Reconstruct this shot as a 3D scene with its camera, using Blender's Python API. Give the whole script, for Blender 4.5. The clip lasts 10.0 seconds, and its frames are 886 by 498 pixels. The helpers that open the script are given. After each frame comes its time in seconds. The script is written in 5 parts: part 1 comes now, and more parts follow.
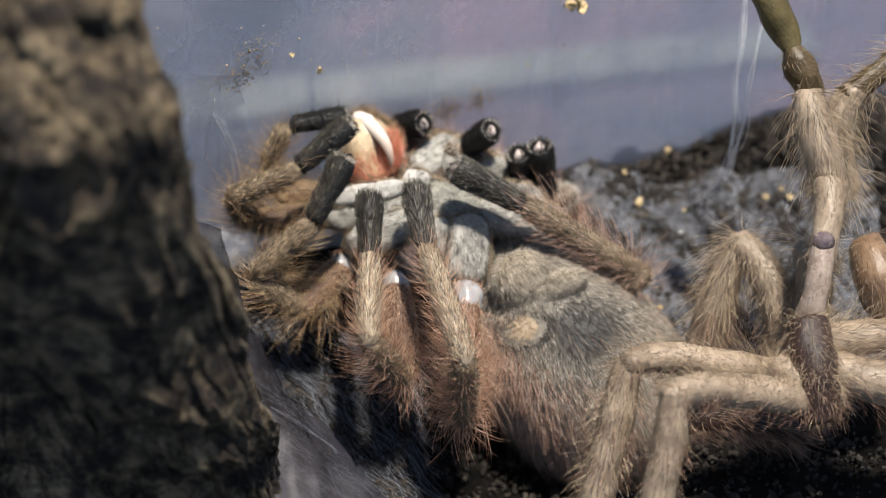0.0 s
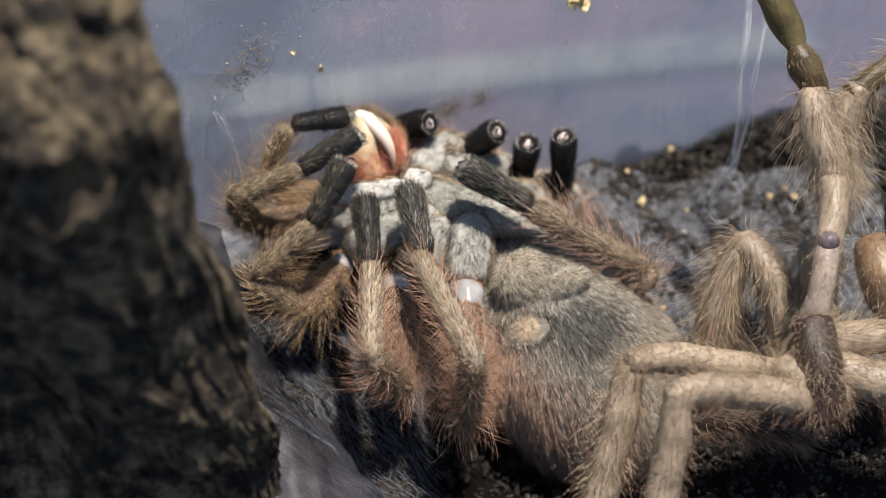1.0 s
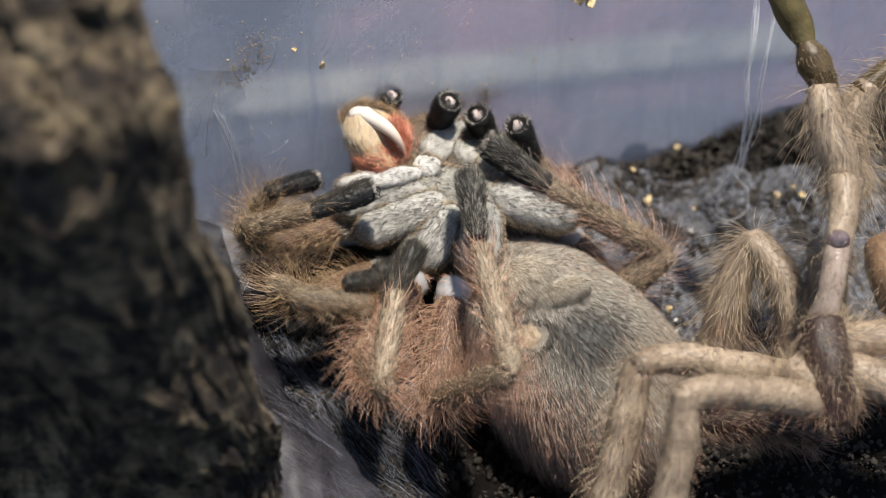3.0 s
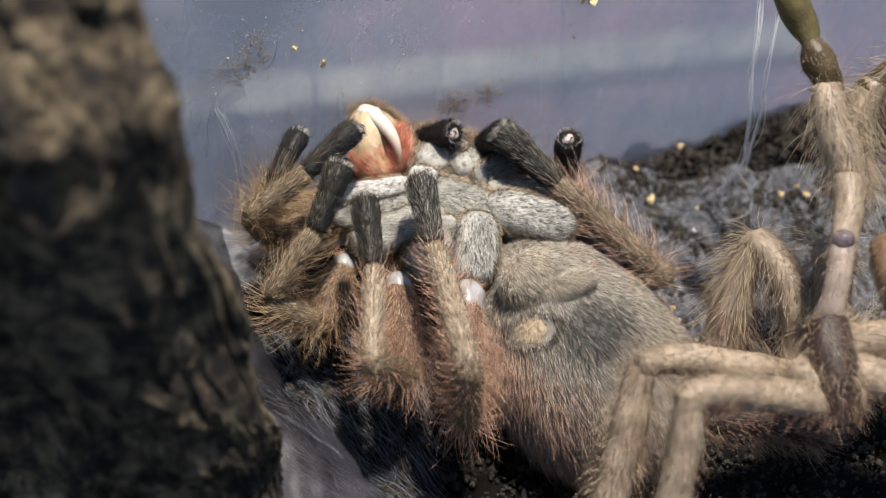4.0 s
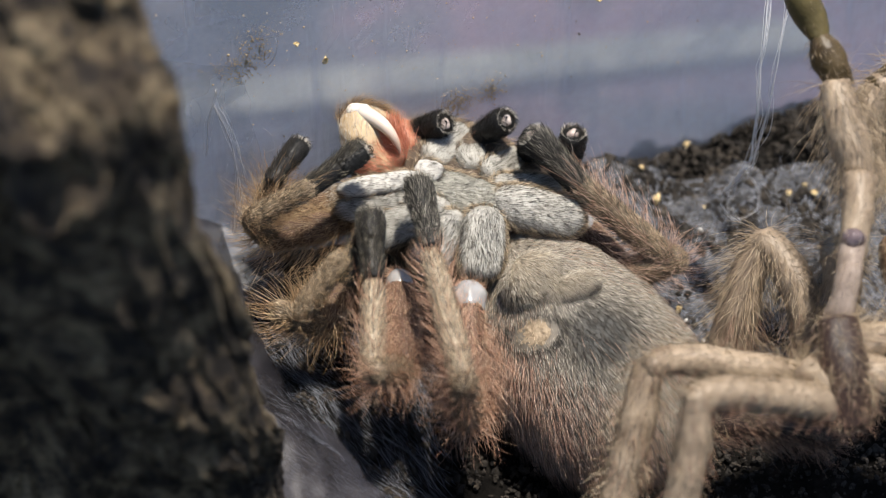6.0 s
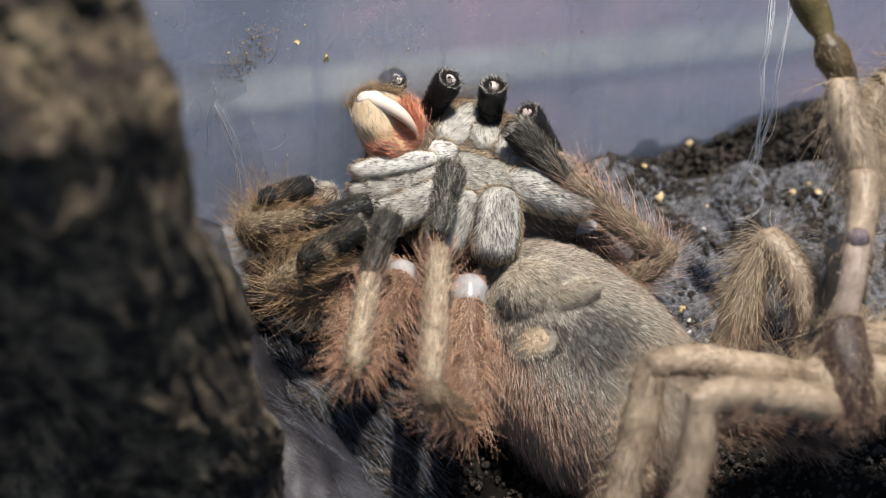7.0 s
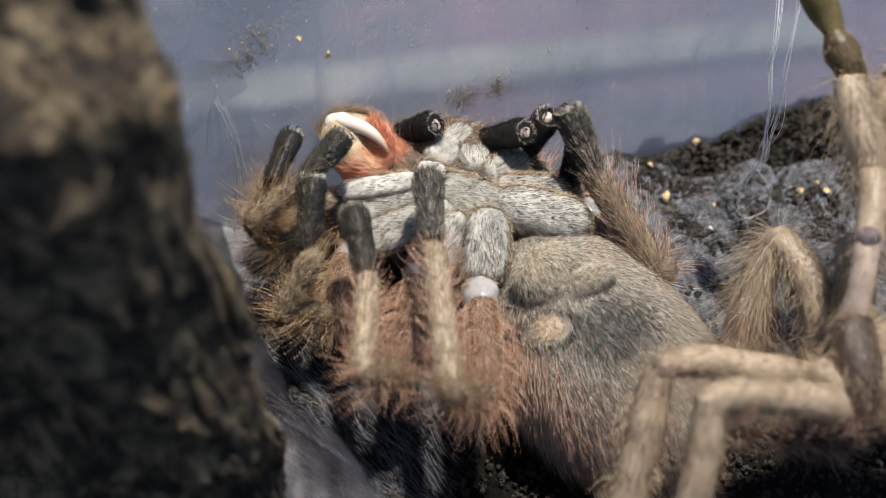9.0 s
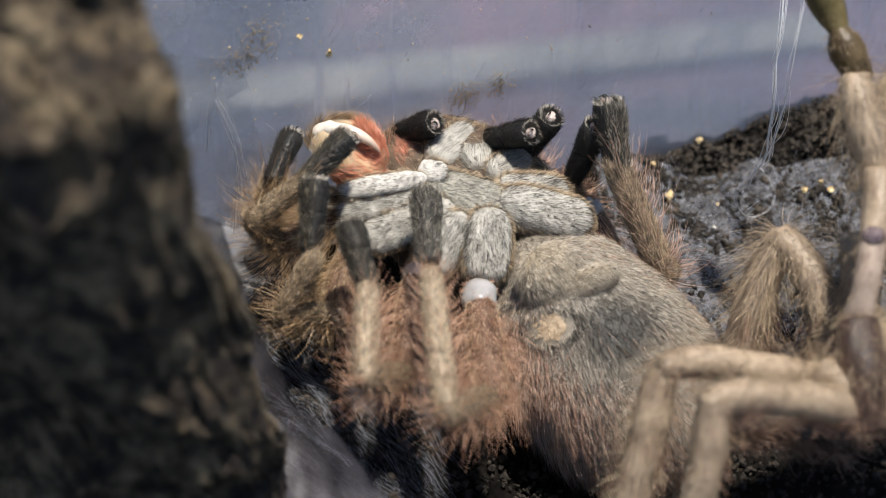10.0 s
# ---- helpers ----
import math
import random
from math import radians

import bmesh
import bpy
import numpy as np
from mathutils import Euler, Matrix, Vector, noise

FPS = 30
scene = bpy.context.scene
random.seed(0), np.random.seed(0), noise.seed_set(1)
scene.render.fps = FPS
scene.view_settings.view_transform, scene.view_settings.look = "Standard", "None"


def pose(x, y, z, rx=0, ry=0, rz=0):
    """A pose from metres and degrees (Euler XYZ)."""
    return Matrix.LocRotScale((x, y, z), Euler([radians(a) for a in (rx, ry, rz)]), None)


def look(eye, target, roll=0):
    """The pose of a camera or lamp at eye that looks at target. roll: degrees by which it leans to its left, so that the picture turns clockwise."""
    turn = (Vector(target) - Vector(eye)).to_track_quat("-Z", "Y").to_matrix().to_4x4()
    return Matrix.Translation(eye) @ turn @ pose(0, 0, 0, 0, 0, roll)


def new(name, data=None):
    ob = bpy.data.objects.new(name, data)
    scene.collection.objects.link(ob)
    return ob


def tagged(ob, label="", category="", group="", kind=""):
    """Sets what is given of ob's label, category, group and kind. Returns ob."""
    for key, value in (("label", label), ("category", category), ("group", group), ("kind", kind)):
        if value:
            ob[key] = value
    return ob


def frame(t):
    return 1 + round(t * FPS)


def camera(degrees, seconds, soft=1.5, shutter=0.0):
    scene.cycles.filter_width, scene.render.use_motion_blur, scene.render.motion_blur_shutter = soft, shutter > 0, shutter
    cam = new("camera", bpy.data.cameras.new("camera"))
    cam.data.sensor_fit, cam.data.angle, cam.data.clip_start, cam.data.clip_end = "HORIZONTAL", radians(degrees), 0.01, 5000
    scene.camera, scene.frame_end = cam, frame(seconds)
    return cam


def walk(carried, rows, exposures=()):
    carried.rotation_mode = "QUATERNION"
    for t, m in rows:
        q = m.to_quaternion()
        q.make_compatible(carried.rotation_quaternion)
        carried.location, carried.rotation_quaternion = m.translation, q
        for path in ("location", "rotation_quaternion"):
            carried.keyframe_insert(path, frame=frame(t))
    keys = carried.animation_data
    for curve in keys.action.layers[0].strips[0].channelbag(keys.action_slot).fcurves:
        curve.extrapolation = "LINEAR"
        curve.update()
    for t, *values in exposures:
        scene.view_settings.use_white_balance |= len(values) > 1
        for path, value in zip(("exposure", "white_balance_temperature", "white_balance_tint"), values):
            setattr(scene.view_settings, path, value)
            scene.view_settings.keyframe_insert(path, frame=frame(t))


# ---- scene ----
# A moulting tarantula lies on its back in a plastic terrarium, beside its shed skin.
# Lengths of creatures are written in millimetres and built in metres.
MM = 0.001
TILT = 45.0                                   # the creatures' own space leans back by this
REST = pose(0, 0, 0.0084, TILT, 0, 0)         # its pose in the world


def spot(x, y, z):
    """A place of the creatures' space, in millimetres, in the world."""
    return REST @ Vector((x * MM, y * MM, z * MM))


# ---------------------------------------------------------------- camera
cam = camera(20.0, 10.0, soft=0.7, shutter=0.5)
cam.data.dof.use_dof = True
cam.data.dof.focus_distance = 0.311
cam.data.dof.aperture_fstop = 16.0
cam.data.dof.aperture_blades = 7


def eye_at(s):
    return REST @ Matrix.Translation((-0.1010 * s * MM, -0.0211 * s * MM, (334.3 - s) * MM))


walk(cam, [(0, eye_at(0)), (2.5, eye_at(5.8)), (5, eye_at(11.4)), (7.5, eye_at(16.8)), (10, eye_at(22.2))])

# ---------------------------------------------------------------- light
world = bpy.data.worlds.new("world")
scene.world = world
world.use_nodes = True
wn = world.node_tree
sky = wn.nodes.new("ShaderNodeTexSky")
sky.sky_type = "NISHITA"
sky.sun_disc = False
sky.sun_elevation = radians(81)
sky.sun_rotation = radians(78)
wn.links.new(sky.outputs[0], wn.nodes["Background"].inputs[0])
wn.nodes["Background"].inputs[1].default_value = 0.085

sun = new("sun", bpy.data.lights.new("sun", "SUN"))
sun.data.energy = 4.6
sun.data.angle = radians(2.0)
sun.data.color = (1.0, 0.92, 0.82)
sun.matrix_world = look((0.14, 0.03, 0.95), (0, 0, 0))
scene.view_settings.exposure = 0.72

# ---------------------------------------------------------------- materials


def nodes_of(name):
    m = bpy.data.materials.new(name)
    m.use_nodes = True
    t = m.node_tree
    return m, t, t.nodes["Principled BSDF"]


def put(t, kind, **values):
    n = t.nodes.new(kind)
    for k, v in values.items():
        n.inputs[k.replace("_", " ")].default_value = v
    return n


def ramp(t, fac, stops):
    n = t.nodes.new("ShaderNodeValToRGB")
    el = n.color_ramp.elements
    while len(el) < len(stops):
        el.new(0.5)
    for e, (p, c) in zip(el, stops):
        e.position, e.color = p, (*c, 1)
    t.links.new(fac, n.inputs[0])
    return n.outputs[0]


def coords(t):
    return t.nodes.new("ShaderNodeTexCoord").outputs["Object"]


def noisy(t, scale, detail=6.0, rough=0.6):
    n = put(t, "ShaderNodeTexNoise", Scale=scale, Detail=detail, Roughness=rough)
    t.links.new(coords(t), n.inputs["Vector"])
    return n.outputs[0]


def bump(t, bsdf, height, strength, distance):
    b = put(t, "ShaderNodeBump", Strength=strength, Distance=distance)
    t.links.new(height, b.inputs["Height"])
    t.links.new(b.outputs[0], bsdf.inputs["Normal"])


def surface(name, stops, scale, rough, relief=0.4, depth=0.0004, fine=4.0, spec=0.4, metal=0.0):
    """Colour by one noise, relief by a finer one."""
    m, t, b = nodes_of(name)
    t.links.new(ramp(t, noisy(t, scale), stops), b.inputs["Base Color"])
    b.inputs["Roughness"].default_value = rough
    b.inputs["Specular IOR Level"].default_value = spec
    b.inputs["Metallic"].default_value = metal
    bump(t, b, noisy(t, scale * fine, 8), relief, depth)
    return m


def bristle(name, stops, rough=0.42, spec=0.5):
    """Hair: each hair takes its own shade, and tufts differ a little."""
    m, t, b = nodes_of(name)
    g = t.nodes.new("ShaderNodeNewGeometry")
    both = put(t, "ShaderNodeMath")
    both.operation = "MULTIPLY_ADD"
    both.inputs[1].default_value = 0.62
    t.links.new(g.outputs["Random Per Island"], both.inputs[0])
    patch = put(t, "ShaderNodeMapRange")
    patch.inputs["From Min"].default_value, patch.inputs["From Max"].default_value = 0.35, 0.65
    patch.inputs["To Min"].default_value, patch.inputs["To Max"].default_value = 0.0, 0.38
    t.links.new(noisy(t, 750, 3), patch.inputs["Value"])
    t.links.new(patch.outputs[0], both.inputs[2])
    t.links.new(ramp(t, both.outputs[0], stops), b.inputs["Base Color"])
    b.inputs["Roughness"].default_value = rough
    b.inputs["Specular IOR Level"].default_value = spec
    return m


def waxy(name, colour, rough, sub, radius):
    m, t, b = nodes_of(name)
    dark = tuple(c * 0.8 for c in colour)
    t.links.new(ramp(t, noisy(t, 500), [(0.3, dark), (0.7, colour)]), b.inputs["Base Color"])
    b.inputs["Roughness"].default_value = rough
    b.inputs["Subsurface Weight"].default_value = sub
    b.inputs["Subsurface Radius"].default_value = (radius, radius * 0.7, radius * 0.5)
    b.inputs["Subsurface Scale"].default_value = 0.001
    bump(t, b, noisy(t, 1400), 0.15, 0.0002)
    return m


SKIN_TAN = surface("tan_cuticle", [(0.3, (0.05, 0.032, 0.02)), (0.7, (0.13, 0.088, 0.055))], 420, 0.6)
SKIN_MID = surface("mid_tan_cuticle", [(0.3, (0.10, 0.075, 0.048)), (0.7, (0.22, 0.17, 0.115))], 420, 0.55)
SKIN_GREY = surface("grey_cuticle", [(0.3, (0.275, 0.265, 0.235)), (0.7, (0.465, 0.455, 0.412))], 380, 0.5)
SKIN_STERNUM = surface("grey_green_cuticle", [(0.3, (0.16, 0.157, 0.13)), (0.7, (0.30, 0.292, 0.245))], 380, 0.5)
SKIN_DARK = surface("dark_cuticle", [(0.3, (0.008, 0.008, 0.008)), (0.7, (0.025, 0.023, 0.02))], 420, 0.5)
SKIN_RED = surface("reddish_cuticle", [(0.3, (0.06, 0.032, 0.021)), (0.7, (0.15, 0.085, 0.058))], 380, 0.6)


def belly():
    """Tan belly skin with one dark round marking."""
    m, t, b = nodes_of("belly_cuticle")
    skin = ramp(t, noisy(t, 260), [(0.35, (0.13, 0.115, 0.093)), (0.65, (0.27, 0.24, 0.195))])
    place = t.nodes.new("ShaderNodeMapping")
    place.inputs["Location"].default_value = (-18.6 / 6.5, 10.6 / 5.2, -12 / 9)
    place.inputs["Scale"].default_value = (1000 / 6.5, 1000 / 5.2, 1000 / 9)
    t.links.new(coords(t), place.inputs["Vector"])
    size = t.nodes.new("ShaderNodeVectorMath")
    size.operation = "LENGTH"
    t.links.new(place.outputs[0], size.inputs[0])
    mix = t.nodes.new("ShaderNodeMix")
    mix.data_type = "RGBA"
    t.links.new(ramp(t, size.outputs["Value"], [(0.35, (0.95, 0.95, 0.95)), (1.0, (0, 0, 0))]), mix.inputs["Factor"])
    t.links.new(skin, mix.inputs["A"])
    mix.inputs["B"].default_value = (0.03, 0.032, 0.031, 1)
    t.links.new(mix.outputs["Result"], b.inputs["Base Color"])
    b.inputs["Roughness"].default_value = 0.6
    bump(t, b, noisy(t, 1200), 0.4, 0.0003)
    return m


SKIN_BELLY = belly()
SKIN_JAW = surface("fleshy_jaw_cuticle", [(0.3, (0.38, 0.26, 0.14)), (0.7, (0.58, 0.46, 0.30))], 260, 0.35, 0.3)
PATCH = surface("book_lung_cuticle", [(0.3, (0.33, 0.25, 0.165)), (0.7, (0.48, 0.385, 0.27))], 700, 0.7, 0.35, 0.0003)
PALE_TAN = surface("pale_tan_cuticle", [(0.3, (0.22, 0.18, 0.125)), (0.7, (0.38, 0.32, 0.235))], 420, 0.55)
WHITE = surface("whitish_cuticle", [(0.3, (0.44, 0.43, 0.40)), (0.7, (0.62, 0.61, 0.575))], 420, 0.5)
MEMBRANE = waxy("white_joint_membrane", (0.34, 0.335, 0.335), 0.18, 0.3, 1.2)
PINK = waxy("pinkish_joint_membrane", (0.66, 0.55, 0.50), 0.2, 0.2, 1.2)


def fang_material():
    """Ivory that turns reddish brown towards the tip."""
    m = waxy("pale_fang", (0.62, 0.56, 0.50), 0.28, 0.3, 1.5)
    t = m.node_tree
    xyz = t.nodes.new("ShaderNodeSeparateXYZ")
    t.links.new(coords(t), xyz.inputs[0])
    t.links.new(ramp(t, xyz.outputs["Y"], [(0.0016, (0.22, 0.08, 0.05)), (0.0034, (0.52, 0.40, 0.31)), (0.0050, (0.64, 0.59, 0.53))]), t.nodes["Principled BSDF"].inputs["Base Color"])
    return m


FANG = fang_material()
CLAW = surface("black_claw", [(0.3, (0.01, 0.01, 0.01)), (0.7, (0.03, 0.03, 0.03))], 900, 0.15)

H_GREY = bristle("silver_hair", [(0.0, (0.34, 0.332, 0.305)), (0.5, (0.54, 0.53, 0.49)), (1.0, (0.80, 0.79, 0.75))])
H_PALE = bristle("pale_hair", [(0.0, (0.35, 0.32, 0.27)), (1.0, (0.72, 0.68, 0.60))])
H_TAN = bristle("tan_hair", [(0.0, (0.17, 0.115, 0.068)), (0.5, (0.48, 0.365, 0.235)), (1.0, (0.80, 0.67, 0.49))])
H_GOLD = bristle("golden_hair", [(0.0, (0.09, 0.046, 0.02)), (0.5, (0.36, 0.23, 0.12)), (1.0, (0.70, 0.53, 0.33))], 0.32, 0.6)
H_RED = bristle("reddish_hair", [(0.0, (0.11, 0.047, 0.027)), (0.45, (0.42, 0.225, 0.14)), (0.8, (0.66, 0.45, 0.32)), (1.0, (0.82, 0.66, 0.52))], 0.32, 0.6)
H_FINE = bristle("fine_dark_hair", [(0.0, (0.010, 0.009, 0.008)), (0.6, (0.045, 0.038, 0.03)), (1.0, (0.20, 0.17, 0.135))])
H_BELLY = bristle("belly_hair", [(0.0, (0.25, 0.222, 0.185)), (0.5, (0.53, 0.485, 0.41)), (1.0, (0.83, 0.78, 0.69))])
H_ROSE = bristle("rosy_hair", [(0.0, (0.17, 0.085, 0.06)), (0.5, (0.50, 0.31, 0.225)), (1.0, (0.80, 0.64, 0.53))], 0.35, 0.55)
H_CREAM = bristle("cream_hair", [(0.0, (0.38, 0.32, 0.24)), (1.0, (0.84, 0.77, 0.64))])
H_ORANGE = bristle("orange_hair", [(0.0, (0.42, 0.12, 0.06)), (0.5, (0.72, 0.27, 0.16)), (1.0, (0.86, 0.56, 0.44))])
H_DARK = bristle("dark_hair", [(0.0, (0.006, 0.006, 0.006)), (1.0, (0.035, 0.031, 0.027))], 0.5, 0.25)
H_OLIVE = bristle("olive_grey_hair", [(0.0, (0.014, 0.013, 0.010)), (0.6, (0.085, 0.075, 0.052)), (1.0, (0.42, 0.38, 0.29))])
H_SLATE = bristle("slate_grey_hair", [(0.0, (0.04, 0.037, 0.03)), (0.5, (0.21, 0.195, 0.16)), (1.0, (0.62, 0.59, 0.51))])
H_BLACK = bristle("black_pad_hair", [(0.0, (0.004, 0.005, 0.006)), (1.0, (0.012, 0.014, 0.016))], 0.45, 0.3)
H_SHED = bristle("shed_hair", [(0.0, (0.12, 0.075, 0.045)), (0.5, (0.30, 0.225, 0.145)), (1.0, (0.60, 0.49, 0.34))])
H_RUST = bristle("rusty_shed_hair", [(0.0, (0.07, 0.03, 0.02)), (0.5, (0.24, 0.13, 0.085)), (1.0, (0.50, 0.34, 0.24))])
SHED = surface("shed_cuticle", [(0.3, (0.17, 0.125, 0.085)), (0.7, (0.38, 0.30, 0.215))], 300, 0.45)
SHED_DARK = surface("dark_shed_cuticle", [(0.3, (0.035, 0.022, 0.009)), (0.7, (0.09, 0.062, 0.024))], 300, 0.4)
SHED_OLIVE = surface("olive_shed_cuticle", [(0.3, (0.055, 0.042, 0.015)), (0.7, (0.12, 0.095, 0.036))], 300, 0.4)
SHED_BROWN = surface("brown_shed_cuticle", [(0.3, (0.016, 0.009, 0.007)), (0.7, (0.05, 0.028, 0.020))], 300, 0.5)
SHED_GLOSS = surface("glossy_shed_cuticle", [(0.3, (0.20, 0.15, 0.115)), (0.7, (0.40, 0.32, 0.26))], 420, 0.25, spec=0.6)
BEAD = surface("glossy_bead", [(0.3, (0.05, 0.035, 0.035)), (0.7, (0.16, 0.12, 0.12))], 600, 0.04, 0.1, spec=1.0)
SHED_AMBER = surface("amber_shed_cuticle", [(0.3, (0.12, 0.07, 0.04)), (0.7, (0.26, 0.17, 0.10))], 300, 0.3)

# ---------------------------------------------------------------- mesh tools
rng = np.random.default_rng(7)


def unit(a):
    return a / np.maximum(np.linalg.norm(a, axis=-1, keepdims=True), 1e-9)


class Shape:
    """Vertices and faces gathered for one mesh, in millimetres."""

    def __init__(self):
        self.v, self.f, self.m, self.n = [], [], [], 0

    def add(self, verts, faces, slot=0):
        faces = np.asarray(faces) + self.n
        self.v.append(np.asarray(verts, float))
        self.f += faces.tolist()
        self.m += [slot] * len(faces)
        self.n += len(verts)
        return self

    def mesh(self, name, mats):
        me = bpy.data.meshes.new(name)
        me.from_pydata((np.concatenate(self.v) * MM).tolist(), [], self.f)
        for m in mats:
            me.materials.append(m)
        me.polygons.foreach_set("material_index", self.m)
        me.polygons.foreach_set("use_smooth", [True] * len(self.f))
        me.update()
        return me


def part(name, shape, mats, parent=None, label=""):
    ob = new(name, shape.mesh(name, mats))
    ob.parent = parent
    return tagged(ob, label)


def lump(v, amount, size, seed=0.0):
    """Push points about by smooth noise."""
    return v + np.array([noise.noise_vector(Vector(p) / size + Vector((seed, seed, 0))) for p in v]) * amount


def lathe(radii, length, sides=14, flat=1.0, z0=0.0):
    """A closed turned body along +Z; radii at even steps."""
    n = len(radii)
    a = np.arange(sides) * 2 * np.pi / sides
    rings = [np.stack([np.cos(a) * r, np.sin(a) * r * flat, np.full(sides, z0 + length * i / (n - 1))], 1) for i, r in enumerate(radii)]
    v = np.concatenate(rings + [[[0, 0, z0]], [[0, 0, z0 + length]]])
    f = []
    for i in range(n - 1):
        for j in range(sides):
            k = (j + 1) % sides
            f += [[i * sides + j, i * sides + k, (i + 1) * sides + k], [i * sides + j, (i + 1) * sides + k, (i + 1) * sides + j]]
    e = n * sides
    for j in range(sides):
        k = (j + 1) % sides
        f += [[e, k, j], [e + 1, (n - 1) * sides + j, (n - 1) * sides + k]]
    return v, np.array(f)


def curve_of(values, n):
    """A smooth run through a few values."""
    p = np.array(values, float)
    flat = p.ndim == 1
    p = p[:, None] if flat else p
    x = np.linspace(0, len(p) - 1, n)
    i = np.clip(x.astype(int), 0, len(p) - 2)
    s = (x - i)[:, None]
    a, b, c, d = p[np.maximum(i - 1, 0)], p[i], p[i + 1], p[np.minimum(i + 2, len(p) - 1)]
    out = 0.5 * (2 * b + (c - a) * s + (2 * a - 5 * b + 4 * c - d) * s ** 2 + (3 * b - a - 3 * c + d) * s ** 3)
    return out[:, 0] if flat else out


def ball(rx, ry, rz, n=20, power=1.0):
    u = np.linspace(0, np.pi, n)
    radii = np.sin(u) ** power
    v, f = lathe(np.maximum(radii, 0.02), 1.0, int(n * 1.4))
    k = int(n * 1.4)
    for i in range(n):
        v[i * k:(i + 1) * k, 2] = -np.cos(u[i])
    v[-2, 2], v[-1, 2] = -1, 1
    return v * (rx, ry, rz), f


def tube(points, radii, sides=6):
    """A bent tube through points; each with its radius."""
    p = np.asarray(points, float)
    d = unit(np.gradient(p, axis=0))
    ref = np.array([0.31, 0.17, 0.93])
    x = unit(np.cross(d, ref))
    y = np.cross(d, x)
    a = np.arange(sides) * 2 * np.pi / sides
    r = np.broadcast_to(np.asarray(radii, float), (len(p),))[:, None, None]
    v = (p[:, None] + (x[:, None] * np.cos(a)[None, :, None] + y[:, None] * np.sin(a)[None, :, None]) * r).reshape(-1, 3)
    f = []
    for i in range(len(p) - 1):
        for j in range(sides):
            k = (j + 1) % sides
            f += [[i * sides + j, i * sides + k, (i + 1) * sides + k], [i * sides + j, (i + 1) * sides + k, (i + 1) * sides + j]]
    e = (len(p) - 1) * sides
    f += [[0, j + 1, j] for j in range(1, sides - 1)] + [[e, e + j, e + j + 1] for j in range(1, sides - 1)]
    return v, np.array(f)


def scatter(v, f, n):
    """n places spread over the faces, with their normals."""
    a, b, c = v[f[:, 0]], v[f[:, 1]], v[f[:, 2]]
    nn = np.cross(b - a, c - a)
    area = np.linalg.norm(nn, axis=1)
    i = rng.choice(len(f), n, p=area / area.sum())
    r1, r2 = np.sqrt(rng.random(n))[:, None], rng.random(n)[:, None]
    return a[i] * (1 - r1) + b[i] * r1 * (1 - r2) + c[i] * r1 * r2, unit(nn[i])


def hairs(shape, p, nrm, flow, length, width, lean=0.75, curl=0.4, mess=0.18, slot=1, bends=2, clump=0.45):
    """Tapered three-sided hairs rooted at p, bent along the flow in a few steps."""
    n = len(p)
    if n == 0:
        return
    flow = np.broadcast_to(np.asarray(flow, float), (n, 3))
    flow = unit(flow - nrm * np.sum(flow * nrm, 1, keepdims=True) + 1e-6)
    size = np.broadcast_to(np.asarray(length, float), (n,)) * rng.uniform(0.65, 1.25, n)
    d0 = unit(nrm * (1 - lean) + flow * lean + rng.normal(0, mess, (n, 3)))
    d1 = unit(d0 + flow * curl * 0.7 - nrm * curl * 0.35 + rng.normal(0, mess * 0.8, (n, 3)))
    x = unit(np.cross(d0, rng.normal(0, 1, (n, 3))))
    y = np.cross(d0, x)
    w = (np.broadcast_to(np.asarray(width, float), (n,)) * rng.uniform(0.8, 1.2, n))[:, None]
    cell = 0.42 + 0.06 * float(np.mean(size))
    _, tuft = np.unique(np.floor(p / cell + rng.random(3)).astype(int) @ np.array([1, 4099, 16785407]), return_inverse=True)
    tuft = tuft.reshape(-1)
    many = np.bincount(tuft)[:, None]
    mean = [np.stack([np.bincount(tuft, q[:, i]) for i in range(3)], 1) / many for q in (p, d1)]
    pull = mean[0][tuft] - p
    d0 = unit(d0 + pull / size[:, None] * clump * 1.2)
    d1 = unit(d1 * (1 - clump) + mean[1][tuft] * clump + pull / size[:, None] * clump)
    here, rows, one = p - nrm * 0.05, [], []
    for i in range(bends):
        k = 1.0 - 0.5 * i / bends
        for j in range(3):
            rows.append(here + (x * math.cos(2.094 * j) + y * math.sin(2.094 * j)) * w * k)
        step = i / max(bends - 1, 1)
        here = here + unit(d0 * (1 - step) + d1 * step) * (size / bends)[:, None]
    rows.append(here)
    for i in range(bends - 1):
        for j in range(3):
            a, b = i * 3 + j, i * 3 + (j + 1) % 3
            one += [[a, b, b + 3], [a, b + 3, a + 3]]
    e = bends * 3
    one += [[e - 3, e - 2, e], [e - 2, e - 1, e], [e - 1, e - 3, e]]
    v = np.stack(rows, 1).reshape(-1, 3)
    shape.add(v, (np.arange(n)[:, None, None] * (e + 1) + np.array(one)).reshape(-1, 3), slot)


def aim(a, b, inner=None):
    """The pose at a that turns +Z to b, with +X on the side of inner."""
    a, b = Vector(a), Vector(b)
    z = (b - a).normalized()
    side = Vector(inner) - (a + b) / 2 if inner is not None else Vector((0.3, 0.2, 1))
    x = side - z * side.dot(z)
    if x.length < 1e-4:
        x = Vector((1, 0, 0)) - z * z.x
    x.normalize()
    y = z.cross(x)
    m = Matrix((x, y, z)).transposed().to_4x4()
    m.translation = a * MM
    return m


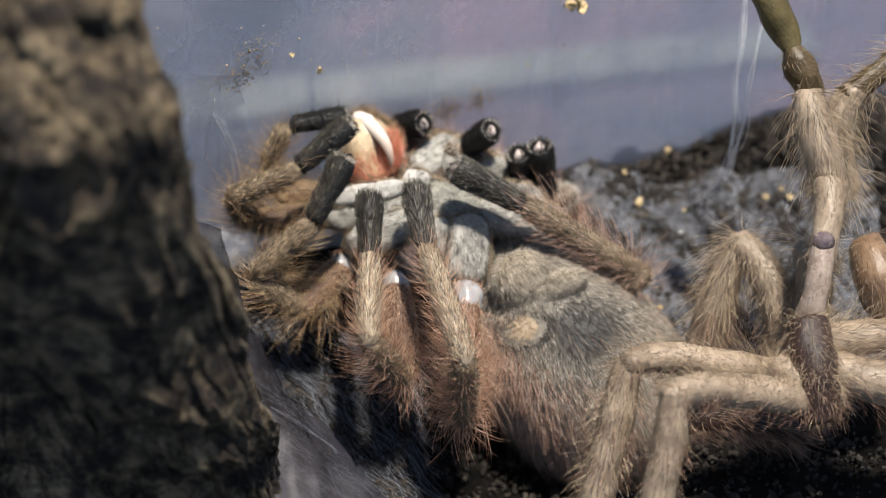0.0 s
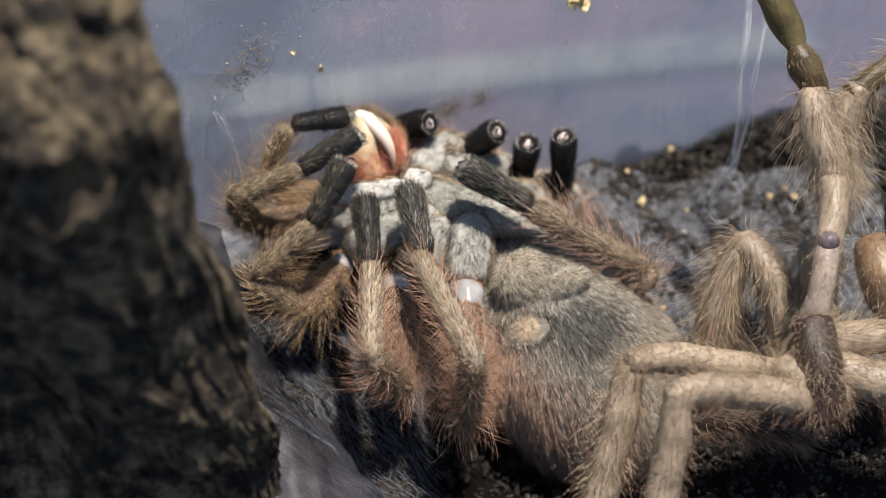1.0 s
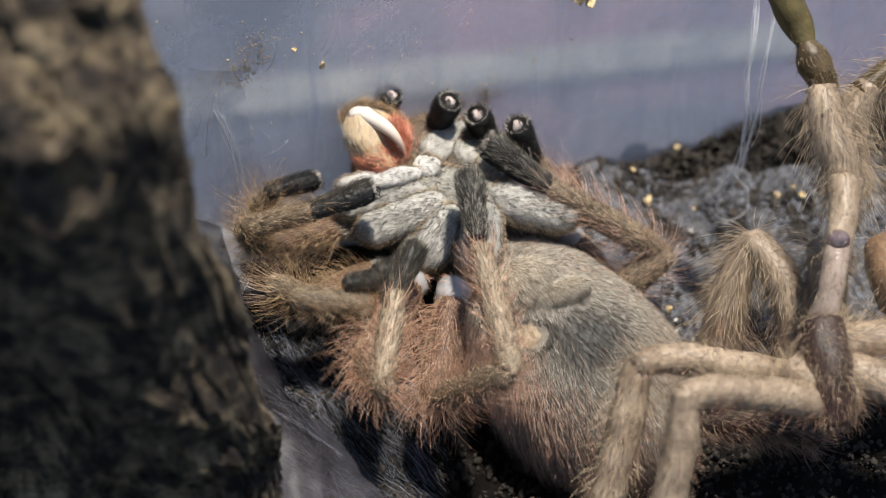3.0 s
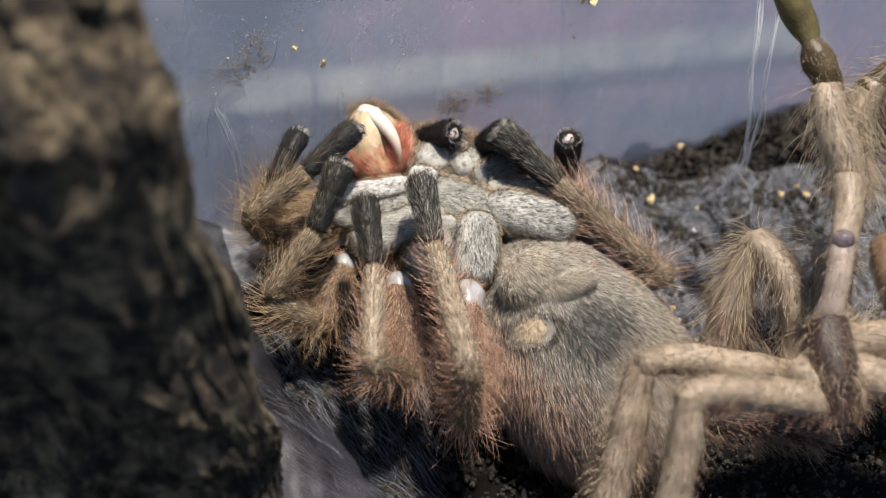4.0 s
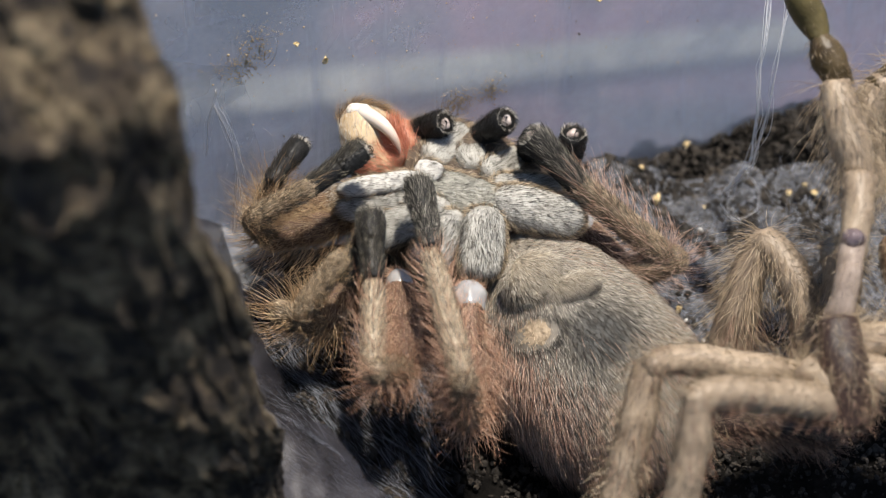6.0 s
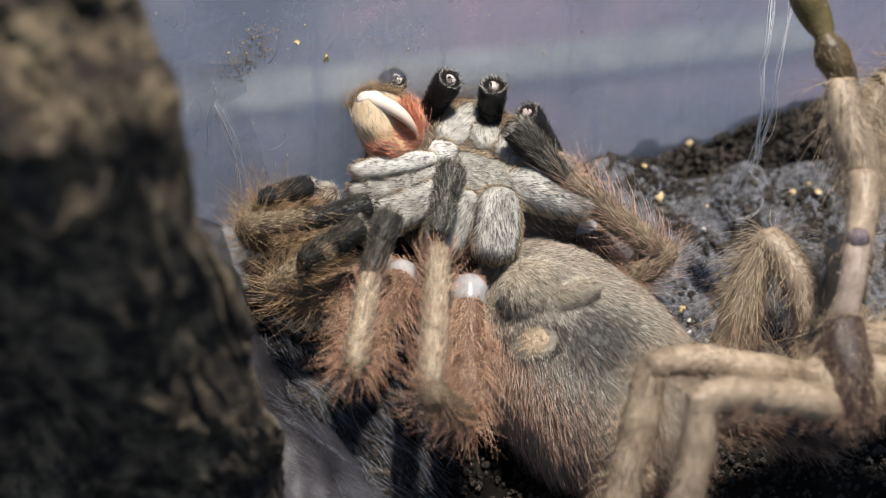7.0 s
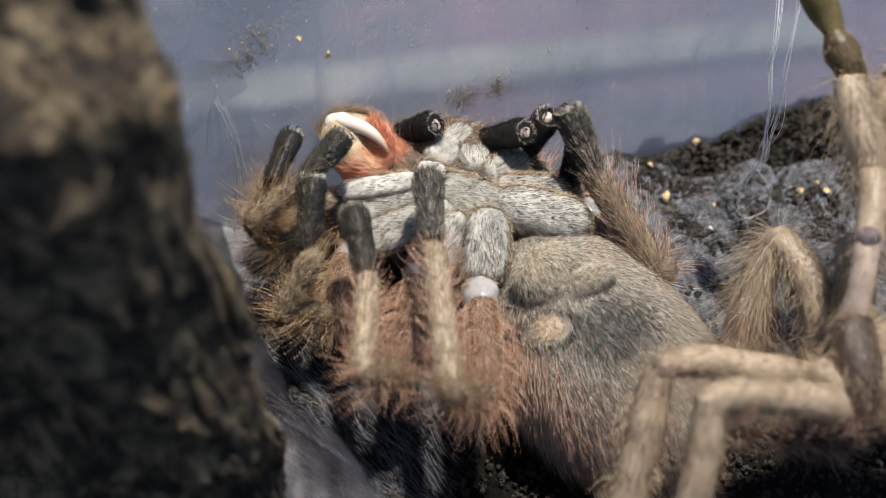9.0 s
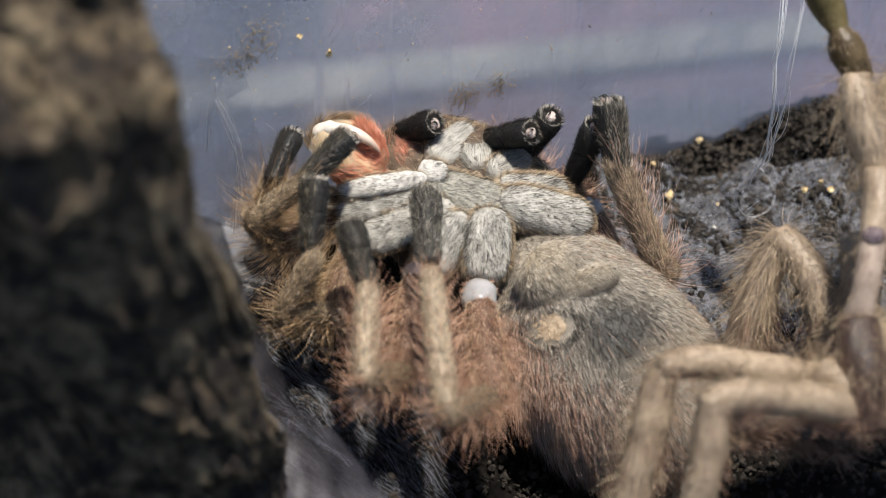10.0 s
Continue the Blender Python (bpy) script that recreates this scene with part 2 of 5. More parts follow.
# ---------------------------------------------------------------- the terrarium
WALL_A = Vector((-0.0258, 0.006))             # a point of the back wall, and its heading
WALL_YAW = math.atan2(0.034, 0.087)


def soil_height(x, y):
    """Metres; a bowl of substrate that rises to a mound along the back wall at the right."""
    p = Vector((x * 40, y * 40, 0))
    h = 0.003 * noise.noise(p) + 0.0016 * noise.noise(p * 3.1) + 0.0007 * noise.noise(p * 9)
    h += 0.0022 * noise.noise(p * 5.3) * math.exp(-((y - 0.024) / 0.014) ** 2)
    h += 0.004 * math.exp(-((x - 0.062) / 0.022) ** 2 - ((y - 0.026) / 0.012) ** 2)
    h -= 0.014 * math.exp(-((x - 0.013) / 0.021) ** 2 - ((y + 0.021) / 0.017) ** 2)
    h += 0.010 * math.exp(-((x + 0.060) / 0.030) ** 2 - ((y + 0.030) / 0.03) ** 2)
    return h


def soil():
    m, t, b = nodes_of("webbed_soil")
    base = ramp(t, noisy(t, 240, 8, 0.7), [(0.35, (0.004, 0.0035, 0.003)), (0.55, (0.015, 0.013, 0.011)), (0.75, (0.05, 0.042, 0.034))])
    t.links.new(base, b.inputs["Base Color"])
    b.inputs["Roughness"].default_value = 0.9
    b.inputs["Specular IOR Level"].default_value = 0.12
    bump(t, b, noisy(t, 700, 9, 0.75), 1.0, 0.003)
    n = 150
    xs, ys = np.linspace(-0.204, 0.204, n * 2), np.linspace(-0.28, 0.14, n * 2)
    s = np.array([[x, y, soil_height(x, y)] for y in ys for x in xs]) / MM
    k = n * 2
    i = np.arange(k - 1)
    q = (i[:, None] * k + i[None, :]).reshape(-1)
    f = np.concatenate([np.stack([q, q + 1, q + k + 1], 1), np.stack([q, q + k + 1, q + k], 1)])
    mid = s[f].mean(axis=1) * MM
    side = (mid[:, 0] - WALL_A.x) * math.sin(WALL_YAW) - (mid[:, 1] - WALL_A.y) * math.cos(WALL_YAW)
    f = f[side > -0.0012]
    g = part("ground", Shape().add(s, f), [m])
    tagged(g, "dark crumbly soil covered with thin spider silk", "soil", kind="structure")


soil()


def wall_point(u, z, off=0.0):
    """A place on the back wall: u metres along it, z up, off towards the room."""
    d = Vector((math.cos(WALL_YAW), math.sin(WALL_YAW)))
    q = WALL_A + d * u
    return Vector((q.x + d.y * off, q.y - d.x * off, z))


def box(name, size, m, mat, label, category):
    bm = bmesh.new()
    bmesh.ops.create_cube(bm, size=1.0)
    bmesh.ops.scale(bm, vec=size, verts=bm.verts)
    bmesh.ops.bevel(bm, geom=bm.edges, offset=min(size) * 0.2, segments=2, affect="EDGES")
    me = bpy.data.meshes.new(name)
    bm.to_mesh(me)
    bm.free()
    me.materials.append(mat)
    ob = new(name, me)
    ob.matrix_world = m
    ob.visible_shadow = mat is not PLASTIC        # clear walls let the daylight in
    return tagged(ob, label, category, kind="structure")


def clear_plastic():
    m, t, b = nodes_of("hazy_plastic")
    out = t.nodes["Material Output"]
    b.inputs["Base Color"].default_value = (0.68, 0.71, 0.78, 1)
    b.inputs["Roughness"].default_value = 0.25
    clear = t.nodes.new("ShaderNodeBsdfTransparent")
    mix = t.nodes.new("ShaderNodeMixShader")
    haze = ramp(t, noisy(t, 60, 9, 0.7), [(0.38, (0.06, 0.06, 0.06)), (0.75, (0.40, 0.40, 0.40))])
    xyz = t.nodes.new("ShaderNodeSeparateXYZ")
    t.links.new(coords(t), xyz.inputs[0])
    # The haze is denser towards the wall's foot.
    low_haze = ramp(t, xyz.outputs["Z"], [(0.0, (0.34, 0.34, 0.34)), (0.03, (0.05, 0.05, 0.05))])
    both = t.nodes.new("ShaderNodeMath")
    both.operation = "ADD"
    t.links.new(haze, both.inputs[0])
    t.links.new(low_haze, both.inputs[1])
    stretch = t.nodes.new("ShaderNodeMapping")
    stretch.inputs["Scale"].default_value = (420, 420, 45)
    stretch.inputs["Rotation"].default_value = (0, 0.25, 0)
    t.links.new(coords(t), stretch.inputs["Vector"])
    lines = t.nodes.new("ShaderNodeTexNoise")
    lines.inputs["Scale"].default_value = 1.0
    lines.inputs["Detail"].default_value = 5.0
    t.links.new(stretch.outputs[0], lines.inputs["Vector"])
    scratch = ramp(t, lines.outputs[0], [(0.60, (0, 0, 0)), (0.72, (0.22, 0.22, 0.22))])
    total = t.nodes.new("ShaderNodeMath")
    total.operation = "ADD"
    t.links.new(both.outputs[0], total.inputs[0])
    t.links.new(scratch, total.inputs[1])
    t.links.new(total.outputs[0], mix.inputs[0])
    t.links.new(clear.outputs[0], mix.inputs[1])
    through_light = put(t, "ShaderNodeBsdfTranslucent", Color=(0.62, 0.65, 0.72, 1))
    film = t.nodes.new("ShaderNodeMixShader")
    film.inputs[0].default_value = 0.2
    t.links.new(b.outputs[0], film.inputs[1])
    t.links.new(through_light.outputs[0], film.inputs[2])
    t.links.new(film.outputs[0], mix.inputs[2])
    t.links.new(mix.outputs[0], out.inputs[0])
    return m


PLASTIC = clear_plastic()
c = wall_point(0.04, 0.02)
box("wall_back", (0.50, 0.002, 0.24), pose(c.x, c.y, c.z, 0, 0, math.degrees(WALL_YAW)), PLASTIC, "hazy clear plastic terrarium wall with scratches", "wall")
box("wall_left", (0.002, 0.215, 0.18), pose(-0.205, -0.172, -0.01), PLASTIC, "hazy clear plastic side wall of the terrarium", "wall")
box("wall_right", (0.002, 0.38, 0.18), pose(0.205, -0.085, -0.01), PLASTIC, "hazy clear plastic side wall of the terrarium", "wall")
box("wall_front", (0.412, 0.002, 0.18), pose(0, -0.281, -0.01), PLASTIC, "hazy clear plastic front wall of the terrarium", "wall")
CLOTH = surface("dusky_cloth", [(0.38, (0.028, 0.036, 0.052)), (0.50, (0.078, 0.081, 0.100)), (0.60, (0.15, 0.105, 0.134))], 17, 0.8, 0.2)
box("table", (1.8, 1.8, 0.02), pose(0, 0.2, -0.110), CLOTH, "dusky blue and violet cloth under the terrarium", "table")
# Added strip that stands in for the pale light streak in the plastic.
PALE = surface("greyish_streak", [(0.3, (0.155, 0.16, 0.145)), (0.7, (0.26, 0.265, 0.245))], 60, 0.6, 0.2)
ob = box("wood_strip", (0.34, 0.011, 0.003), pose(-0.0900, 0.1408, -0.0985, 0, 0, 9.45), PALE, "greyish flat strip added to imitate the light streak in the wall", "wood strip")
del ob["kind"]

# ---------------------------------------------------------------- bark
def bark_material():
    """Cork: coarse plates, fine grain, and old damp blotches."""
    m, t, b = nodes_of("cork_bark")
    add = t.nodes.new("ShaderNodeMath")
    add.operation = "MULTIPLY_ADD"
    add.inputs[1].default_value = 0.45
    t.links.new(noisy(t, 1100, 10, 0.7), add.inputs[0])
    half = t.nodes.new("ShaderNodeMath")
    half.operation = "MULTIPLY"
    half.inputs[1].default_value = 0.6
    t.links.new(noisy(t, 260, 8, 0.65), half.inputs[0])
    t.links.new(half.outputs[0], add.inputs[2])
    grain = ramp(t, add.outputs[0], [(0.42, (0.012, 0.010, 0.008)), (0.49, (0.085, 0.063, 0.038)), (0.56, (0.20, 0.152, 0.09)), (0.66, (0.40, 0.315, 0.20))])
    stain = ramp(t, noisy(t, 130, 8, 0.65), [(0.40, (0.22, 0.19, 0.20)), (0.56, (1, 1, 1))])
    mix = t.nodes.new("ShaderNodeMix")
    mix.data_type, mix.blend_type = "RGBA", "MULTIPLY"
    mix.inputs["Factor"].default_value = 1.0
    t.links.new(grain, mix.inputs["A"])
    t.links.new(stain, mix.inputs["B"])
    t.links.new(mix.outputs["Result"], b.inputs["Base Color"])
    b.inputs["Roughness"].default_value = 0.85
    bump(t, b, add.outputs[0], 1.0, 0.003)
    return m


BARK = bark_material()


def bark():
    v, f = ball(1, 1, 1, 150, 0.5)
    v = np.sign(v) * np.abs(v) ** 0.75
    v = v * (25, 70, 14)
    y = v[:, 1]
    v[:, 2] += np.where(y < 17, 1.22 * (y - 17), -0.12 * (y - 17))
    v[:, 2] -= 0.022 * np.minimum(v[:, 0] - 14, 0) ** 2
    v = lump(v, 3.0, 14, 3.0)
    v = lump(v, 2.0, 6.0, 9.0)
    v = lump(v, 1.1, 2.8, 5.0)
    v = lump(v, 0.9, 1.2, 2.0)
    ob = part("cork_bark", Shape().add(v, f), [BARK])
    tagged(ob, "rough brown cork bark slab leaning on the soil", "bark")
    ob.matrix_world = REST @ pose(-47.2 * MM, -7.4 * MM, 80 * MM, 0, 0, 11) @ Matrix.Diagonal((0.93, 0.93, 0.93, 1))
    for _ in range(12):
        x, y = rng.uniform(-18, 20), rng.uniform(-8, 46)
        z = 13.5 + (1.22 * (y - 17) if y < 17 else -0.12 * (y - 17)) - 0.022 * min(x - 14, 0) ** 2
        w, g = ball(rng.uniform(2.5, 5.5), rng.uniform(3, 7), rng.uniform(0.6, 1.1), 22, 0.6)
        w = lump(lump(w, 1.3, 3.0, x), 0.6, 1.2, y)
        w = w @ np.array(Euler((rng.normal(0, 0.2), rng.normal(0, 0.2), rng.uniform(0, 3))).to_matrix()).T + (x, y, z)
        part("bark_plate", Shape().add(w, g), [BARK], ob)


bark()

# ---------------------------------------------------------------- silk, crumbs and grains
SILK_BRIGHT = waxy("bright_silk", (0.62, 0.62, 0.64), 0.3, 0.3, 2.0)
SILK = waxy("spider_silk", (0.34, 0.36, 0.42), 0.35, 0.0, 1.0)


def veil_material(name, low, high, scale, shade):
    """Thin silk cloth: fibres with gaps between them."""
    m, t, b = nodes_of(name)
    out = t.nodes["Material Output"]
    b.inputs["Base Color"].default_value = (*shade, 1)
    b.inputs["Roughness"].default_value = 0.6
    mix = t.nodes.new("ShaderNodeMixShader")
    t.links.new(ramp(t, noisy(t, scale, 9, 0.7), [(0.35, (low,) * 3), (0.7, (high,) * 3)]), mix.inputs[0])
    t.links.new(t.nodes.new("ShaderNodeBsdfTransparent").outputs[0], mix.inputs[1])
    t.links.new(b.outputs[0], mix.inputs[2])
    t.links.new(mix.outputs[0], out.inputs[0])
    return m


CURTAIN = veil_material("silk_curtain", 0.14, 0.44, 300, (0.46, 0.47, 0.50))
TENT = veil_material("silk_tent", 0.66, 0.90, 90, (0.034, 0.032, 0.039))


def ground_at(x, y, lift=0.0):
    return np.array([x, y, soil_height(x, y) + lift]) / MM


def silk_mat(x0, x1, y0, y1, count, size, seed, cover, spread=0.9):
    """Fine threads laid in all directions over the soil."""
    r = np.random.default_rng(seed)
    s = Shape()
    for _ in range(count):
        x, y, a = r.uniform(x0, x1), r.uniform(y0, y1), r.normal(2.3, spread)
        n, span = 7, r.uniform(0.3, 1.0) * size
        bend, lift = r.normal(0, spread * 1.2), abs(r.normal(0, 0.0007)) + 0.0002
        pts = []
        for i in range(n):
            t = i / (n - 1) - 0.5
            q = a + bend * t
            pts.append(ground_at(x + math.cos(q) * span * t, y + math.sin(q) * span * t, lift + 0.0016 * (0.25 - t * t) * (r.random() < 0.3)))
        s.add(*tube(np.array(pts), abs(r.normal(0.0, 0.008)) + 0.005, 3))
    ob = part("silk_mat", s, [SILK])
    tagged(ob, "pale fine spider silk threads matted over dark soil", "spider web", kind="stuff")
    n = 60
    xs, ys = np.linspace(x0, x1, n), np.linspace(y0, y1, n)
    v = np.array([ground_at(x, y, 0.0009 + 0.0012 * noise.noise(Vector((x * 220, y * 220, seed)))) for y in ys for x in xs])
    i = np.arange(n - 1)
    q = (i[:, None] * n + i[None, :]).reshape(-1)
    f = np.concatenate([np.stack([q, q + 1, q + n + 1], 1), np.stack([q, q + n + 1, q + n], 1)])
    part("veil", Shape().add(v, f), [veil_material("silk_veil", 0.0, cover, 900, (0.50, 0.52, 0.58))], ob, "thin torn silk sheet")


silk_mat(-0.042, -0.002, -0.052, -0.004, 3200, 0.010, 1, 0.012, 0.30)
silk_mat(-0.002, 0.022, -0.060, -0.030, 420, 0.008, 3, 0.22, 0.6)
silk_mat(0.018, 0.060, -0.014, 0.022, 1500, 0.007, 2, 0.30)


def strand(points, radius, label="pale slack spider silk thread"):
    p = curve_of([spot(*q) / MM for q in points], 24)
    p = lump(p, 0.25, 4.0, radius)
    s = Shape().add(*tube(p, radius * 0.7, 5))
    for k in range(5):
        s.add(*tube(lump(p, 0.55 + 5 * radius * (k > 1), 7.0, k * 3.7 + radius), radius * 0.3, 4))
    return tagged(part("silk_thread", s, [SILK_BRIGHT]), label, "silk thread", "slack silk threads")


strand([(39.6, 34.0, 6.0), (38.8, 21.7, 2.0), (38.6, 11.6, -6.0), (36.3, 7.5, -13.0)], 0.15)
strand([(41.5, 30.2, 8.0), (40.2, 20.1, 4.0), (39.1, 11.9, -4.0), (38.6, 10.1, -8.0)], 0.11)
strand([(36.3, 7.5, -13.0), (36.0, 5.4, -15.0), (37.6, 3.8, -15.0), (40.5, 4.8, -15.5), (40.9, 7.5, -15.0), (38.8, 9.8, -12.0)], 0.03, "looped pale silk thread over the soil")
strand([(-29.1, 19.0, 14.5), (-30.3, 15.2, 11.2), (-31.0, 11.5, 8.0)], 0.07)
strand([(-29.5, 17.1, 12.8), (-27.8, 13.7, 8.6), (-27.3, 9.2, 4.0), (-28.4, 1.6, -2.6)], 0.09)
strand([(-28.4, 16.4, 11.6), (-26.9, 13.0, 7.4), (-26.4, 8.4, 2.6)], 0.06)


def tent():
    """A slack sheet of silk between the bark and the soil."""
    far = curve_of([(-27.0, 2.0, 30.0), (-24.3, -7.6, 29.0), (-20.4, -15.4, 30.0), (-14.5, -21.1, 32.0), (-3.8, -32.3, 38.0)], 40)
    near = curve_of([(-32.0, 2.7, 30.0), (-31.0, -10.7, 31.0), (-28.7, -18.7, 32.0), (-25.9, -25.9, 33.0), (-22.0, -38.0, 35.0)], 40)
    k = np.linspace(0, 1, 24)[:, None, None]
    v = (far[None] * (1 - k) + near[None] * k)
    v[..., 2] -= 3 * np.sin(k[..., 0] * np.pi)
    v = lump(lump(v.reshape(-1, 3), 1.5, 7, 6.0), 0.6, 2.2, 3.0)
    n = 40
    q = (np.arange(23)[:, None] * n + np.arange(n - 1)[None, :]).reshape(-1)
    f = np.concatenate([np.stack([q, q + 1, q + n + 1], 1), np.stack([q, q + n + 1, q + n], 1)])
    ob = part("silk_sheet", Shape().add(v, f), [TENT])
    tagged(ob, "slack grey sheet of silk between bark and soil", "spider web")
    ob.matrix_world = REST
    s = Shape()
    for off in (0.0, 0.35):
        p = curve_of([(-20.4 + off, -18.8, 36.0), (-17.6, -20.6 + off, 36.0), (-14.2, -22.8, 35.0), (-12.6 + off, -24.4, 35.0)], 16)
        s.add(*tube(lump(p, 0.3, 2.0, off), 0.014, 4))
    part("threads", s, [SILK], ob, "pale threads in the silk sheet")


tent()


def curtain():
    """Thin silk hung on the wall beside the bark."""
    n, m = 30, 40
    x, y = np.meshgrid(np.linspace(-36, -24, n), np.linspace(-7, 22, m))
    x = x + 0.12 * (10 - y)
    v = np.stack([x, y, np.where(y > 2, y, 2 - 0.5 * (y - 2)) - 6.4 - 0.55 * (x + 25.8)], 2).reshape(-1, 3)
    v = lump(lump(v, 1.2, 9, 8.0), 0.6, 3, 2.0)
    q = (np.arange(m - 1)[:, None] * n + np.arange(n - 1)[None, :]).reshape(-1)
    f = np.concatenate([np.stack([q, q + 1, q + n + 1], 1), np.stack([q, q + n + 1, q + n], 1)])
    ob = part("silk_curtain", Shape().add(v, f), [CURTAIN])
    tagged(ob, "thin greyish silk veil hanging between wall and bark", "spider web")
    ob.matrix_world = REST


curtain()


CRUMB_SHAPES = []


def crumb(v0, size, n=8):
    """An irregular clod, one of forty shapes, turned at random."""
    if n < 8:
        if len(CRUMB_SHAPES) < 40:
            CRUMB_SHAPES.append(clod(1.0, 6))
        v, f = CRUMB_SHAPES[int(rng.integers(len(CRUMB_SHAPES)))]
        return (v * size) @ np.array(Euler(rng.uniform(0, 6, 3)).to_matrix()).T + v0, f
    v, f = clod(size, n)
    return v @ np.array(Euler(rng.uniform(0, 6, 3)).to_matrix()).T + v0, f


def clod(size, n):
    v, f = ball(size, size * rng.uniform(0.6, 1), size * rng.uniform(0.5, 0.9), n)
    v = lump(lump(v, size * 0.9, size * 1.0, rng.uniform(0, 50)), size * 0.4, size * 0.45, rng.uniform(0, 50))
    return v, f


EARTH = surface("soil_crumb", [(0.3, (0.008, 0.007, 0.006)), (0.55, (0.036, 0.029, 0.022)), (0.75, (0.10, 0.08, 0.06))], 420, 0.8, 1.0, 0.0006)


def crumbs():
    s = Shape()
    for i in range(21000):
        back = i < 11000
        x, y = (rng.uniform(0.012, 0.085), rng.uniform(0.008, 0.045)) if back else (rng.uniform(-0.03, 0.075), rng.uniform(-0.08, 0.005))
        if (x - WALL_A.x) * math.sin(WALL_YAW) - (y - WALL_A.y) * math.cos(WALL_YAW) > 0.001:
            s.add(*crumb(ground_at(x, y, 0.0008), abs(rng.normal(0, 0.20)) + 0.08 + 0.5 * (rng.random() < 0.006), 6))
    tagged(part("soil_crumbs", s, [EARTH]), "loose dark crumbs of moist soil", "soil", kind="stuff")


crumbs()
GRAIN = surface("golden_mineral", [(0.3, (0.45, 0.30, 0.12)), (0.7, (0.80, 0.66, 0.38))], 700, 0.06, 0.8, 0.0003, spec=1.0)
GRAIN_PALE = surface("pale_mineral", [(0.3, (0.60, 0.57, 0.50)), (0.7, (0.85, 0.84, 0.80))], 700, 0.05, 0.8, 0.0003, spec=1.0)


def grain(place, size, mat, label):
    """place in millimetres of the world."""
    v, f = crumb(np.zeros(3), size, 10)
    ob = part("mineral_grain", Shape().add(v, f), [mat])
    ob.location = Vector(place) * MM
    tagged(ob, label, "mineral grain", "mineral grains")


for x, y, size, mat in ((0.033, 0.0118, 0.55, GRAIN_PALE), (0.0291, -0.0026, 0.6, GRAIN), (0.030, -0.0055, 0.45, GRAIN_PALE), (0.0322, -0.0065, 0.4, GRAIN_PALE),
                        (0.0471, 0.017, 0.6, GRAIN), (0.0483, 0.0158, 0.7, GRAIN), (0.045, 0.0169, 0.55, GRAIN), (0.0274, 0.0169, 0.9, GRAIN),
                        (0.0336, 0.0152, 0.35, GRAIN), (0.0531, 0.028, 0.5, GRAIN), (0.032, 0.0268, 0.7, GRAIN), (0.0300, -0.0042, 0.4, GRAIN_PALE), (0.0255, 0.021, 0.6, GRAIN)):
    grain(ground_at(x, y, 0.0012 + size * 0.0003), size * 0.72, mat, "shiny golden mineral grain on the soil" if mat is GRAIN else "shiny whitish mineral grain on the soil")
for u, z, size in ((0.0102, 0.0323, 0.55), (0.0066, 0.036, 0.42), (0.0455, 0.0325, 0.9), (0.0470, 0.0318, 0.8), (0.0465, 0.0332, 0.7)):
    grain(wall_point(u, z, 0.0012) / MM, size, GRAIN, "small amber grain stuck to the plastic wall")


DIRT = surface("tan_dirt", [(0.3, (0.30, 0.22, 0.13)), (0.7, (0.48, 0.37, 0.23))], 700, 0.7)


def wall_dirt():
    s = Shape()
    for u, z, su, sz, n in ((0.0016, 0.0372, 0.0016, 0.0016, 70), (-0.0008, 0.0345, 0.002, 0.0012, 90), (0.028, 0.0195, 0.0013, 0.0011, 120), (0.0325, 0.0198, 0.0008, 0.0011, 60), (0.03, 0.032, 0.03, 0.008, 120)):
        for _ in range(n * 5):
            p = wall_point(rng.normal(u, su), rng.normal(z, sz), 0.0010) / MM
            s.add(*crumb(np.array(p), abs(rng.normal(0, 0.045)) + 0.028, 4))
    tagged(part("wall_dirt", s, [DIRT]), "brownish specks of dirt on the plastic wall", "dirt", kind="stuff")
    s = Shape()
    for _ in range(70):
        u, z, a = rng.uniform(-0.01, 0.09), rng.uniform(0.008, 0.045), rng.normal(1.4, 0.5)
        span = abs(rng.normal(0, 0.003)) + 0.001
        p = [np.array(wall_point(u + math.cos(a + 0.5 * t) * span * t, z + math.sin(a + 0.5 * t) * span * t, 0.0012)) / MM for t in np.linspace(-0.5, 0.5, 5)]
        s.add(*tube(np.array(p), abs(rng.normal(0, 0.012)) + 0.010, 3))
    tagged(part("wall_silk", s, [SILK]), "faint pale silk threads stuck to the plastic wall", "spider web", kind="stuff")


wall_dirt()

# ---------------------------------------------------------------- the tarantula
tarantula = tagged(new("tarantula"), "freshly moulted hairy tarantula lying on its back", "spider")
tarantula.matrix_world = REST


